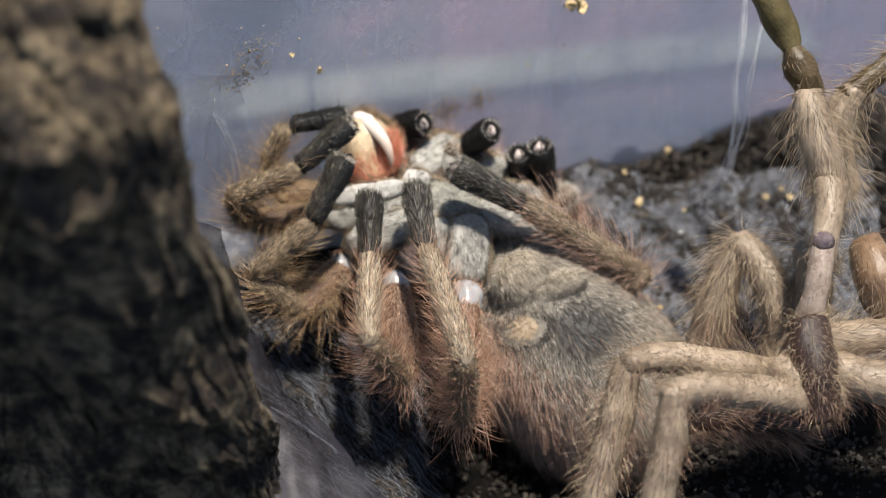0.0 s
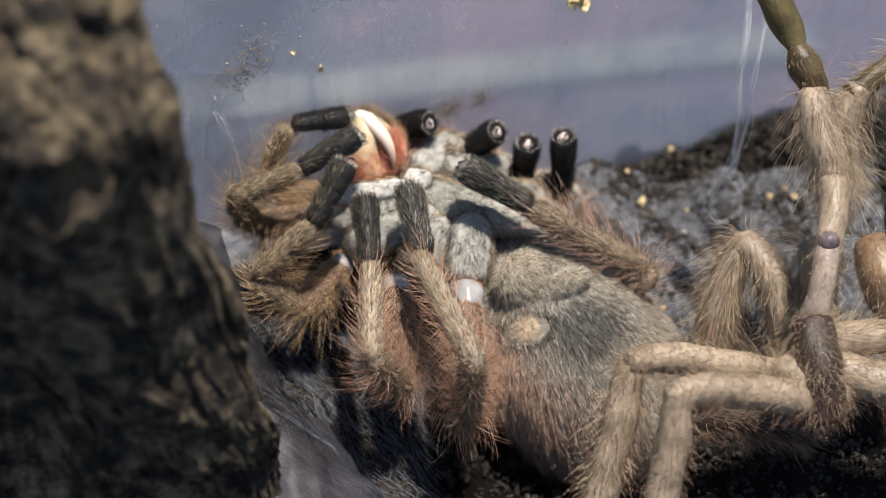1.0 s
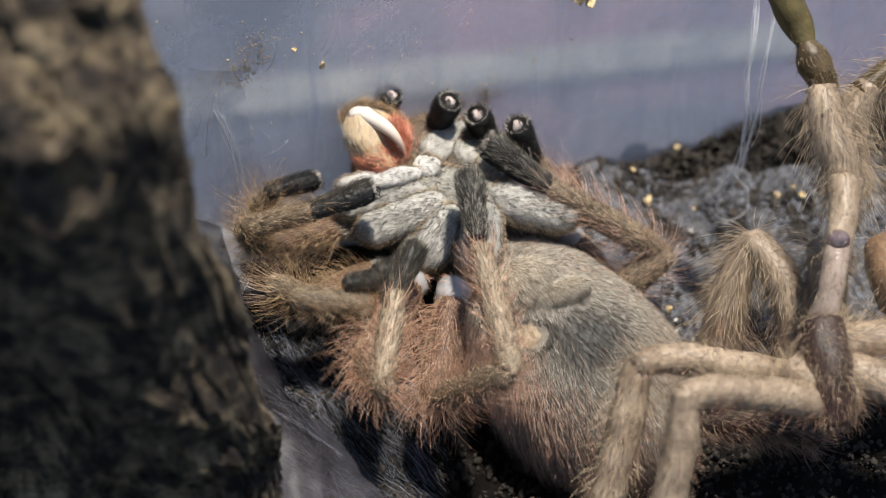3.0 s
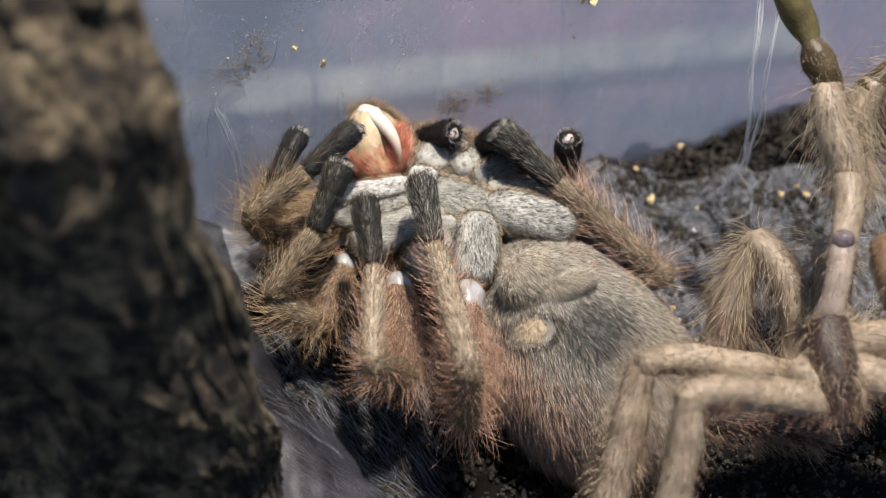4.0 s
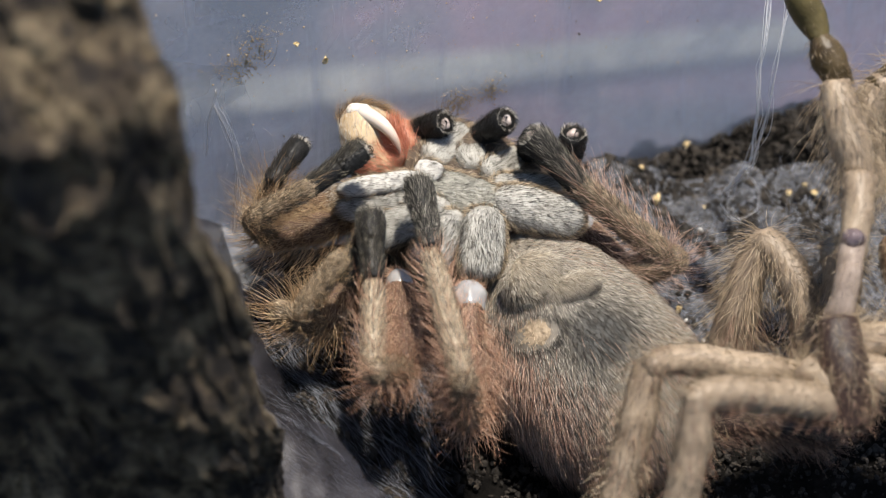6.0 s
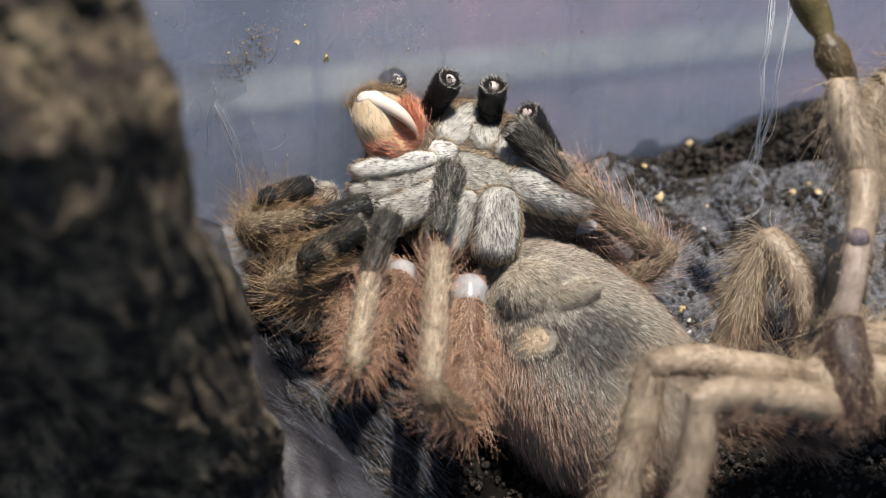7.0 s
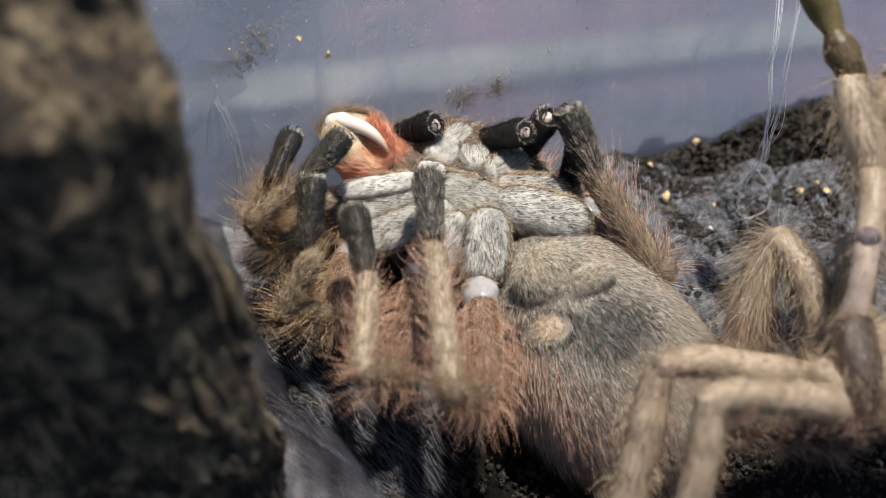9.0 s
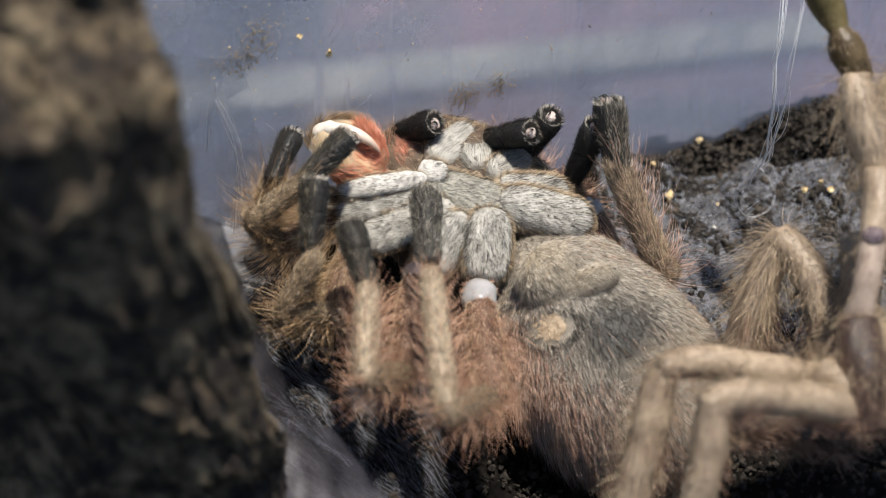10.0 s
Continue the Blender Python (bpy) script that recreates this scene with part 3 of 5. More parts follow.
def pod(name, a, b, r, skin, hair, parent, count, label="", length=0.9):
    """A plump hairy joint from a to b."""
    a, b = np.array(a, float), np.array(b, float)
    size = np.linalg.norm(b - a)
    end = np.clip((np.abs(np.linspace(-1, 1, 25)) - 0.72) / 0.28, 0, 1)
    rad = curve_of([0.72 * r, 0.97 * r, 1.03 * r, 1.0 * r, 0.74 * r], 25) * np.sqrt(1 - 0.93 * end ** 2)
    v, f = lathe(rad, size * 1.18, 26, 1.0, -size * 0.09)
    v[:, 0] = 0.84 * r * np.tanh(1.5 * v[:, 0] / r)
    v = lump(v, 0.16, 1.6, size)
    m = np.array(aim(a, b).to_3x3())
    v = v @ m.T + a
    s = Shape().add(v, f)
    p, n = scatter(v, f, int(count * 5))
    ax = unit(b - a)
    # Brown furrow hair; its dark mix also puts the seams' shade into colour.
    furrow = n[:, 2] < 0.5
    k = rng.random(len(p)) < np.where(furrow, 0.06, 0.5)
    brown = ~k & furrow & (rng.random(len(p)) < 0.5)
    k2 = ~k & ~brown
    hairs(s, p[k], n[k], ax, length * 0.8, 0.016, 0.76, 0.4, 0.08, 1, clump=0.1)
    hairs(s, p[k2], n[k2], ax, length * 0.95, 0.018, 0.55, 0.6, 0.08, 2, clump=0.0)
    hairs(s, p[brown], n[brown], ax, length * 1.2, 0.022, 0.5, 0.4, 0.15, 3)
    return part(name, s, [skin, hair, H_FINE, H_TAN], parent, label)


LUNG = np.array([10.2, -10.1])                # the book lung's middle


def abdomen():
    v, f = ball(12.3, 19.6, 13.0, 44)
    v[:, 0] *= 1 + 0.12 * v[:, 1] / -19
    v = lump(v, 0.6, 6, 2.0)
    m = np.array(Euler((0, 0, radians(38))).to_matrix())
    v = v @ m.T + np.array([17.9, -14.7, 0.5])
    s = Shape().add(v, f)
    front, tail = np.array([8.0, -1.5, 6]), np.array([28.0, -28.0, 0])
    flow = unit(tail - front)
    p, n = scatter(v, f, 85000)
    keep = n[:, 2] > -0.35
    p, n = p[keep], n[keep]
    dark = np.exp(-np.sum(((p - (18.6, -10.6, 12)) / (5.6, 4.8, 8)) ** 2, 1) ** 1.6)
    low = np.clip((-p[:, 1] - 12) / 12 - (p[:, 0] - 14) / 22, 0, 1)
    r = rng.random(len(p))
    turn = radians(16)
    q = (p[:, :2] - LUNG) @ np.array([[math.cos(turn), -math.sin(turn)], [math.sin(turn), math.cos(turn)]])
    lung = (np.sum((q / (2.9, 1.7)) ** 2, 1) < 1) & (p[:, 2] > 4)
    kinds = np.where(r < 0.28 + dark * 0.9, 2, np.where(r < 0.33 + low * 0.6, 3, np.where(r < 0.40, 1, 4)))
    for slot, length in ((1, 1.2), (2, 1.0), (3, 1.8), (4, 1.1)):
        k = (kinds == slot) & ~lung
        hairs(s, p[k], n[k], flow + (0, -0.25, 0), length, 0.022, 0.70, 0.4, 0.15, slot)
    p, n = scatter(v, f, 9000)
    q = (p[:, :2] - LUNG) / (3.6, 2.6)
    k = (n[:, 2] > -0.4) & (p[:, 1] < -9) & ((p[:, 0] + 0.8 * p[:, 1] < -1) | (rng.random(len(p)) < 0.06)) & (np.sum(q ** 2, 1) > 1)
    hairs(s, p[k], n[k], flow + (-0.1, -0.5, 0), 3.6, 0.023, 0.66, 0.5, 0.12, 3, 4)
    k = (n[:, 2] > -0.5) & (p[:, 1] < -19) & (rng.random(len(p)) < 0.6)
    hairs(s, p[k], n[k], flow + (-0.3, -0.6, 0), 4.2, 0.024, 0.62, 0.6, 0.14, 2, 4)
    ob = part("abdomen", s, [SKIN_BELLY, H_TAN, H_FINE, H_ROSE, H_BELLY], tarantula, "plump hairy abdomen with a dark patch")
    skin = v[v[:, 2] > 3]

    def on_skin(xy):
        near = np.argsort(np.sum((xy[:, None] - skin[None, :, :2]) ** 2, 2), 1)[:, :10]
        return skin[near, 2].mean(1)

    v, f = ball(3.25, 2.0, 0.10, 26, 0.7)
    v[:, :2] = lump(v, 0.4, 1.6, 5.0)[:, :2]
    v = v @ np.array(Euler((0, 0, turn)).to_matrix()).T + np.array([*LUNG, 0])
    v[:, 2] += on_skin(v[:, :2]) + 0.02 - 0.5 * (np.sum((v[:, :2] - LUNG) ** 2, 1) / 8.4) ** 2
    s = Shape().add(v, f)
    p, n = scatter(v, f, 3000)
    hairs(s, p, n, flow, 0.7, 0.016, 0.85, 0.3, 0.15, 2)
    a = rng.uniform(0, 6.283, 1500)
    k = rng.uniform(0.95, 1.22, (1500, 1))
    ring = LUNG + (np.stack([3.25 * np.cos(a), 2.05 * np.sin(a)], 1) * k) @ np.array([[math.cos(turn), math.sin(turn)], [-math.sin(turn), math.cos(turn)]])
    hairs(s, np.column_stack([ring, on_skin(ring)]), np.tile((0, 0, 1.0), (1500, 1)), flow, 1.2, 0.02, 0.8, 0.4, 0.25, 1)
    part("book_lung", s, [PATCH, H_FINE, H_TAN], ob, "bare tan book-lung patch")
    for name, size, at, lean, label in (("epigastric_plate", (3.9, 3.4, 2.5), (10.0, -4.0), 38, "pale furrowed plate in front of the abdomen"),
                                        ("epigastric_fold", (3.6, 1.5, 1.4), (14.8, -4.8), 24, "silvery fold of skin")):
        at = (*at, float(on_skin(np.array([at]))[0]) - 0.2)
        v, f = ball(*size, 22)
        v = lump(v, 0.3, 2.6, at[0]) @ np.array(Euler((0, 0, radians(lean))).to_matrix()).T + np.array(at)
        s = Shape().add(v, f)
        p, n = scatter(v, f, 7000)
        k = rng.random(len(p)) < 0.28
        hairs(s, p[k], n[k], flow, 1.2, 0.019, 0.66, 0.4, 0.2, 1)
        hairs(s, p[~k], n[~k], flow, 1.3, 0.019, 0.66, 0.4, 0.2, 2)
        part(name, s, [PALE_TAN, H_FINE, H_CREAM], ob, label)
    return ob


belly_part = abdomen()


def prosoma():
    v, f = ball(15, 10.5, 6, 26)
    v = v @ np.array(Euler((0, 0, radians(-28))).to_matrix()).T + np.array([0.5, 4.8, -3.5])
    s = Shape().add(v, f)
    p, n = scatter(v, f, 7000)
    p, n = p[n[:, 2] > -0.3], n[n[:, 2] > -0.3]
    k = rng.random(len(p)) < 0.6
    hairs(s, p[k], n[k], (0.6, -0.5, 0), 1.3, 0.028, 0.7, 0.4, 0.2, 1)
    hairs(s, p[~k], n[~k], (0.6, -0.5, 0), 1.4, 0.028, 0.6, 0.4, 0.2, 2)
    ob = part("cephalothorax", s, [SKIN_TAN, H_FINE, H_TAN], tarantula, "grey-haired cephalothorax seen from below")
    pod("maxilla", (-5.0, 8.1, 5.8), (-14.2, 6.6, 5.8), 1.3, WHITE, H_PALE, ob, 600, "whitish mouthpart joint", 0.7)
    pod("maxilla", (-3.5, 10.5, 1.5), (1.0, 14.0, -2.0), 2.2, SKIN_GREY, H_GREY, ob, 600)
    pod("labium", (-5.0, 9.3, 4.0), (-2.0, 8.4, 4.8), 1.5, WHITE, H_GREY, ob, 300)
    pod("sternum", (-4.5, 7.0, 3.6), (6.0, 3.9, 4.4), 3.0, SKIN_STERNUM, H_GREY, ob, 1500)
    for a, b, r, count in (((-4.2, 6.0, 5.2), (-14.4, 4.0, 4.8), 1.9, 1000), ((-1.6, 4.4, 5.8), (-11.6, 0.6, 5.6), 2.35, 1300),
                           ((0.4, 3.2, 6.2), (-4.4, -3.0, 6.8), 2.6, 1300), ((3.4, 3.9, 6.2), (2.8, -4.0, 7.6), 2.9, 1500),
                           ((2.2, 9.4, 1.0), (0.4, 14.0, -3.0), 2.4, 900), ((3.8, 8.8, 2.2), (8.0, 11.0, -2.0), 1.8, 700),
                           ((5.0, 7.3, 3.4), (12.6, 6.8, 1.0), 1.7, 1000), ((5.0, 5.2, 4.8), (15.2, 2.8, 3.6), 2.7, 1700)):
        pod("coxa", a, b, r, SKIN_GREY, H_GREY, ob, count)
    return ob


head = prosoma()


def chelicera(side):
    v, f = ball(3.9, 5.1, 3.5, 30, 0.8) if side > 0 else ball(2.8, 4.2, 2.8, 24, 0.8)
    v = v + np.array([0, 4.0, 0])
    v[:, 0] -= 0.05 * np.maximum(v[:, 1] - 2, 0) ** 1.5
    if side > 0:                                   # the furrow that the fang folds into
        v[:, 2] -= 1.5 * np.exp(-((v[:, 0] - 1.5) / 1.0) ** 2 - ((v[:, 1] - 3.4) / 2.4) ** 2) * (v[:, 2] > 0)
    v = lump(v, 0.3, 2.5, 1.0)
    s = Shape().add(v, f)
    p, n = scatter(v, f, 9000)
    red = (side < 0) | (p[:, 1] - 0.5 * n[:, 0] + rng.normal(0, 0.5, len(p)) < 2.5) | ((p[:, 0] > 2.4) & (p[:, 1] < 3.8))
    rim = (n[:, 2] < 0.25 + 0.25 * rng.random(len(p))) & ~red & ((p[:, 0] > 1.0) | (p[:, 1] > 7.0))
    r = rng.random(len(p))
    for k, flow, slot, length, lean in ((red, (-0.8, 0.8, 0.2), 1, 1.3, 0.78), (rim & (r < 0.3), (0.8, 0.35, 0.3), 3, 2.0, 0.7),
                                        (rim & (r > 0.5), (0.8, 0.5, 0.3), 2, 2.3, 0.7), (~rim & ~red & (r < 0.35), (0.2, 1, 0.1), 4, 1.2, 0.9),
                                        (~rim & ~red & (r > 0.9), (0.2, 1, 0.1), 2, 1.1, 0.92)):
        hairs(s, p[k], n[k], flow, length, 0.019, lean, 0.6, 0.14, slot, 3)
    ob = part("chelicera", s, [SKIN_JAW, H_ORANGE, H_GOLD, H_FINE, H_PALE], tarantula, "swollen cream jaw with orange-red hair")
    if side < 0:
        return ob
    a = np.linspace(0, 1, 24)
    line = np.stack([-0.9 + 3.6 * np.sin(a * 1.7), 8.0 - 6.6 * a ** 1.25, 1.0 + 2.6 * np.sin(a * 2.5) ** 0.8], 1)
    q = np.repeat(line[11:23:2], 60, 0) + rng.normal(0, 0.4, (6 * 60, 3)) * (1, 1, 0.3)
    tuft = Shape()
    hairs(tuft, q - (1.0, 0, 1.2), np.tile((0, 0, 1.0), (len(q), 1)), (0.9, -0.6, 0), 1.9, 0.026, 0.6, 0.6, 0.2, 0, 3)
    hairs(tuft, q + (1.0, 0, -1.2), np.tile((0, 0, 1.0), (len(q), 1)), (0.3, 0.9, 0), 1.7, 0.026, 0.6, 0.6, 0.2, 0, 3)
    part("hair_fringe", tuft, [H_ORANGE], ob, "orange-red hair fringe round the fang")
    part("fang", Shape().add(*tube(line, 1.12 * (1 - a) ** 0.6 * (0.75 + 0.25 * np.sin(a * 3)) + 0.07, 18)), [FANG], ob, "curved ivory-white fang")
    w, g = ball(1.7, 1.1, 1.1, 18)
    w = lump(w, 0.3, 1.2, 4.0) @ np.array(Euler((0, 0, radians(-25))).to_matrix()).T + (-0.6, 7.9, 1.5)
    part("jaw_membrane", Shape().add(w, g), [FANG], ob, "white soft fold at the fang's root")
    return ob


jaw_front, jaw_rear = chelicera(1), chelicera(-1)

# each leg: coxal joint to tip; lengths and widths of femur, patella, tibia, foot
LEGS = {"La": (8.0, 4.6, 5.4, 7.2, 1.55), "Lb": (11.5, 6.8, 9.4, 8.2, 1.75), "Lc": (10.5, 7.2, 9.8, 8.4, 1.85),
        "Ld": (15.0, 11.0, 12.4, 8.6, 2.0), "Le": (16.8, 14.2, 18.0, 10.2, 2.15),
        "Ra": (7.0, 4.4, 5.8, 6.8, 1.9), "Rb": (7.6, 4.2, 6.8, 8.2, 2.0), "Rc": (7.4, 4.0, 6.8, 8.0, 2.0),
        "Rd": (7.0, 4.0, 7.2, 8.6, 2.0), "Re": (11.0, 9.8, 17.2, 9.6, 2.25)}


def limb(name, length, r, profile, mats, parent, short, long, long_size, black=False, label="", outer=False):
    """One leg segment along +Z; +X is its under side. mats: skin, short hair, dark hair, long hair."""
    end = np.clip((np.abs(np.linspace(-1, 1, 25)) - 0.78) / 0.22, 0, 1)
    rad = curve_of([k * r for k in profile], 25) * np.sqrt(1 - (0.35 if black else 0.92) * end ** 2)
    v, f = lathe(rad, length * 1.10, 16, 0.92, -length * 0.05)
    s = Shape().add(v, f)
    p, n = scatter(v, f, short)
    under = n[:, 0] > 0.05
    pick = rng.random(short) < (0.58 if black else 0.45)
    axis = (0, 0, 1)
    if black:
        hairs(s, p[under], n[under], axis, 0.5, 0.03, 0.6, 0.2, 0.1, 4)
        hairs(s, p[~under & ~pick], n[~under & ~pick], axis, 1.2, 0.019, 0.74, 0.4, 0.11, 1)
        hairs(s, p[~under & pick], n[~under & pick], axis, 1.3, 0.019, 0.68, 0.4, 0.12, 2)
    else:
        hairs(s, p[~pick], n[~pick], axis, 0.9, 0.022, 0.8, 0.4, 0.11, 1)
        hairs(s, p[pick], n[pick], axis, 1.0, 0.018, 0.72, 0.4, 0.12, 2)
    p, n = scatter(v, f, int(long * 1.5))
    keep = p[:, 2] > (0.16 * length if name in ("leg", "pedipalp") else -1)
    if outer:
        keep &= n[:, 0] < 0.1 + rng.normal(0, 0.25, len(p))
    p, n = p[keep], n[keep]
    hairs(s, p, n, axis, long_size * rng.uniform(0.3, 1.1, len(p)), 0.025, 0.40, 0.9, 0.12, 3, 4)
    if name == "tarsus":
        for side in (-1, 1):
            a = np.linspace(0, 1, 7)
            claw = np.stack([-0.1 + 1.1 * a ** 2, side * (0.30 + 0.25 * a), length * 1.0 + 1.1 * np.sin(a * 2.2)], 1)
            s.add(*tube(claw, 0.15 * (1 - a) + 0.03, 6), 5)
        q, g = ball(r * 0.5, r * 0.42, 0.5, 12)
        s.add(lump(q, 0.15, 0.6, r) + (0.15, 0, length * 1.06), g, 6)
        for slot, count, reach in ((2, 80, 0.72), (7, 130, 0.78)):
            a = rng.uniform(0, 6.283, count)
            rim = np.stack([np.cos(a), np.sin(a), np.zeros(count)], 1)
            hairs(s, rim * r * reach + (0, 0, length * 0.98), rim, (0, 0, 1), 0.85, 0.028, 0.62, 0.1, 0.16, slot)
    return part(name, s, mats, parent, label)


def leg(code):
    fem, pat, tib, foot, r = LEGS[code]
    kind = "pedipalp" if code[1] == "a" else "leg"
    warm = H_GOLD if code in ("La", "Lb", "Lc") else H_ROSE if code == "Re" else H_RED
    tan = [SKIN_MID, H_TAN, H_FINE, warm]
    pale = [PALE_TAN if code in ("Ld", "Le") else SKIN_MID, H_TAN, H_FINE, warm]
    red = [SKIN_RED, warm, H_TAN, warm]
    back = H_SLATE if code in ("Le", "Re") else H_OLIVE if code in ("Lb", "Lc", "Ld") else H_DARK
    grey = [SKIN_DARK, back, H_DARK, back, H_BLACK, CLAW, PINK, H_PALE]
    root = limb(kind, fem, r, (0.75, 1.02, 1.12, 1.08, 0.95), red, tarantula, int(380 * fem), int(32 * fem), 6.6)
    v, f = ball(*((r * 1.05, r * 1.0, r * 1.25) if code == "Le" else (r * 0.92, r * 0.92, r * 1.05)), 16)
    v = v + (0, 0, r * 0.35)
    s = Shape().add(lump(v, 0.4, 1.6, r), f)
    bare = code in ("Le", "Ld", "Lc", "Re")
    p, n = scatter(v, f, 900 if bare else 700)
    k = (np.abs(p[:, 2] - r * 0.35 + 0.3 * r * np.sin(p[:, 0] * 2.3)) + rng.normal(0, 0.22 * r, len(p)) > r * 0.74) if bare else p[:, 2] < r
    hairs(s, p[k], n[k], (0, 0, 1), 1.2, 0.032, 0.6, 0.4, 0.2, 1)
    part("trochanter", s, [MEMBRANE if bare else SKIN_TAN, H_RED if bare else H_PALE], root, "glossy white joint membrane" if bare else "")
    limb("patella", pat, r * 0.86, (0.85, 1.02, 1.05, 1.0, 0.85), tan, root, int(400 * pat), int((16 if code == "Re" else 30) * pat), 6.2)
    limb("tibia", tib, r * 0.8, (0.88, 1.0, 1.0, 0.95, 0.85), pale, root, int(480 * tib), int((26 if code == "Re" else 18) * tib), 5.6 if code == "Re" else 3.8, outer=code == "Re")
    limb("metatarsus", foot * 0.55, r * 0.76, (0.76, 0.88, 0.92, 0.96, 0.98), grey, root, int(520 * foot * 0.55), int(6 * foot), 1.7, True)
    limb("tarsus", foot * 0.45, r * 0.82, (0.92, 1.0, 1.06, 1.06, 0.96), grey, root, int(560 * foot * 0.45), int(4 * foot), 1.2, True)
    return root


legs = {code: leg(code) for code in LEGS}

# ---------------------------------------------------------------- the shed skin
shed = tagged(new("shed_skin"), "empty tan hairy tarantula skin shed beside the spider", "moulted skin")
shed.matrix_world = REST


def shed_piece(name, points, radii, mat, count, long, size, short=0.9, label=""):
    way0, way1 = unit(np.subtract(points[0], points[1])), unit(np.subtract(points[-1], points[-2]))
    points = [np.add(points[0], way0 * 0.5 * radii[0]), *points[1:-1], np.add(points[-1], way1 * 0.5 * radii[-1])]
    v, f = tube(curve_of(points, 18), 0.88 * curve_of(radii, 18) * np.sqrt(1 - 0.6 * np.clip((np.abs(np.linspace(-1, 1, 18)) - 0.88) / 0.12, 0, 1) ** 2), 14)
    v = lump(lump(v, 0.35, 3.0, 4.0), 0.12, 0.9, 1.0)
    s = Shape().add(v, f)
    axis = unit(np.array(points[-1], float) - np.array(points[0], float))
    p, n = scatter(v, f, count * 5)
    k = rng.random(len(p)) < 0.62
    hairs(s, p[k], n[k], axis, short, 0.022, 0.84, 0.4, 0.16, 1)
    hairs(s, p[~k], n[~k], axis, short, 0.020, 0.8, 0.4, 0.18, 2)
    p, n = scatter(v, f, int(long * 2.6))
    k = (n[:, 1] + rng.normal(0, 0.3, len(p)) > -0.1) | (p[:, 1] > -8)
    hairs(s, p[k], n[k], axis, size * rng.uniform(0.4, 1.15, k.sum()), 0.027, 0.4, 0.9, 0.22, 1, 4)
    hairs(s, p[~k], n[~k], axis + (0, -0.6, 0), size * rng.uniform(0.4, 1.1, (~k).sum()), 0.023, 0.45, 0.6, 0.2, 3, 4)
    return part(name, s, [mat, H_SHED, H_FINE, H_RUST], shed, label)


shed_piece("leg", [(39.6, 33.6, 24.0), (40.3, 30.8, 24.0), (42.1, 27.0, 23.0), (43.3, 24.7, 23.0)], [2.2, 2.3, 2.1, 1.2], SHED_OLIVE, 60, 0, 1.5)
shed_piece("leg", [(43.1, 24.7, 23.0), (44.2, 22.5, 23.0), (45.7, 19.4, 22.0)], [1.1, 2.5, 1.9], SHED_DARK, 120, 30, 1.5)
shed_piece("leg", [(45.2, 18.6, 23.0), (46.5, 13.3, 24.0), (48.2, 6.7, 24.0)], [2.2, 2.7, 2.4], SHED, 600, 190, 6.0)
shed_piece("leg", [(47.6, 7.3, 26.0), (46.7, 2.8, 28.0), (46.2, -0.6, 28.0)], [2.6, 2.0, 2.2], SHED, 200, 60, 2.5)
shed_piece("leg", [(46.3, 1.1, 29.0), (45.4, -4.7, 29.0), (44.3, -11.0, 27.0)], [1.7, 1.9, 2.1], SHED_GLOSS, 80, 10, 2)
shed_piece("leg", [(44.4, -9.6, 29.0), (44.9, -14.4, 30.5), (45.3, -19.0, 29.5)], [2.6, 3.3, 3.4], SHED_BROWN, 260, 260, 2.6)
shed_piece("leg", [(58.0, 25.0, 18.0), (55.6, 22.8, 18.0), (50.8, 19.2, 19.0)], [1.9, 1.8, 1.8], SHED_DARK, 200, 120, 4)
shed_piece("leg", [(51.5, 19.6, 19.0), (49.5, 15.0, 18.0), (50.5, 7.9, 16.0)], [1.8, 2.4, 2.4], SHED, 500, 260, 5)
shed_piece("leg", [(38.3, 0.9, 12.0), (36.4, -2.8, 11.0), (34.9, -8.7, 10.0), (34.2, -14.6, 8.0)], [1.8, 2.6, 3.0, 3.0], SHED, 700, 420, 5)
shed_piece("leg", [(38.0, 0.8, 12.0), (40.5, -2.1, 13.0), (42.6, -7.1, 14.0), (43.9, -14.4, 12.0)], [2.0, 2.6, 2.6, 2.4], SHED, 600, 300, 4)
shed_piece("leg", [(44.2, -18.1, 30.0), (36.9, -17.0, 34.0), (30.5, -16.6, 37.0), (27.1, -17.2, 39.0)], [2.6, 2.4, 2.3, 1.9], SHED, 1400, 220, 4, 0.6)
shed_piece("leg", [(27.1, -16.9, 39.0), (26.8, -21.9, 38.0), (25.2, -30.8, 36.0)], [1.9, 2.3, 2.2], SHED, 1200, 110, 3, 0.6)
shed_piece("leg", [(42.3, -15.8, 24.0), (33.6, -14.1, 27.0), (26.2, -13.1, 29.0), (22.4, -13.9, 31.0)], [2.4, 2.3, 2.2, 1.8], SHED, 1400, 180, 4, 0.6)
shed_piece("leg", [(22.4, -14.0, 30.0), (21.3, -19.1, 30.0), (18.3, -31.6, 28.0)], [2.0, 2.5, 2.4], SHED, 1200, 220, 4.5, 0.7)
shed_piece("leg", [(44.5, -11.0, 28.0), (49.6, -11.0, 26.0), (56.9, -10.4, 24.0)], [2.4, 2.4, 2.2], SHED, 400, 260, 5)
shed_piece("leg", [(47.3, -14.4, 28.0), (51.2, -15.7, 29.0), (57.2, -17.0, 30.0)], [2.6, 3.0, 3.0], SHED, 400, 160, 4)
shed_piece("leg", [(46.0, -0.6, 18.0), (47.0, -5.7, 16.0), (44.4, -11.5, 14.0)], [2.4, 2.8, 2.6], SHED, 500, 300, 5)
shed_piece("carapace", [(52.7, 0.1, 22.0), (54.2, -4.1, 24.0), (56.6, -9.1, 22.0)], [2.4, 3.6, 2.6], SHED_AMBER, 500, 60, 3)

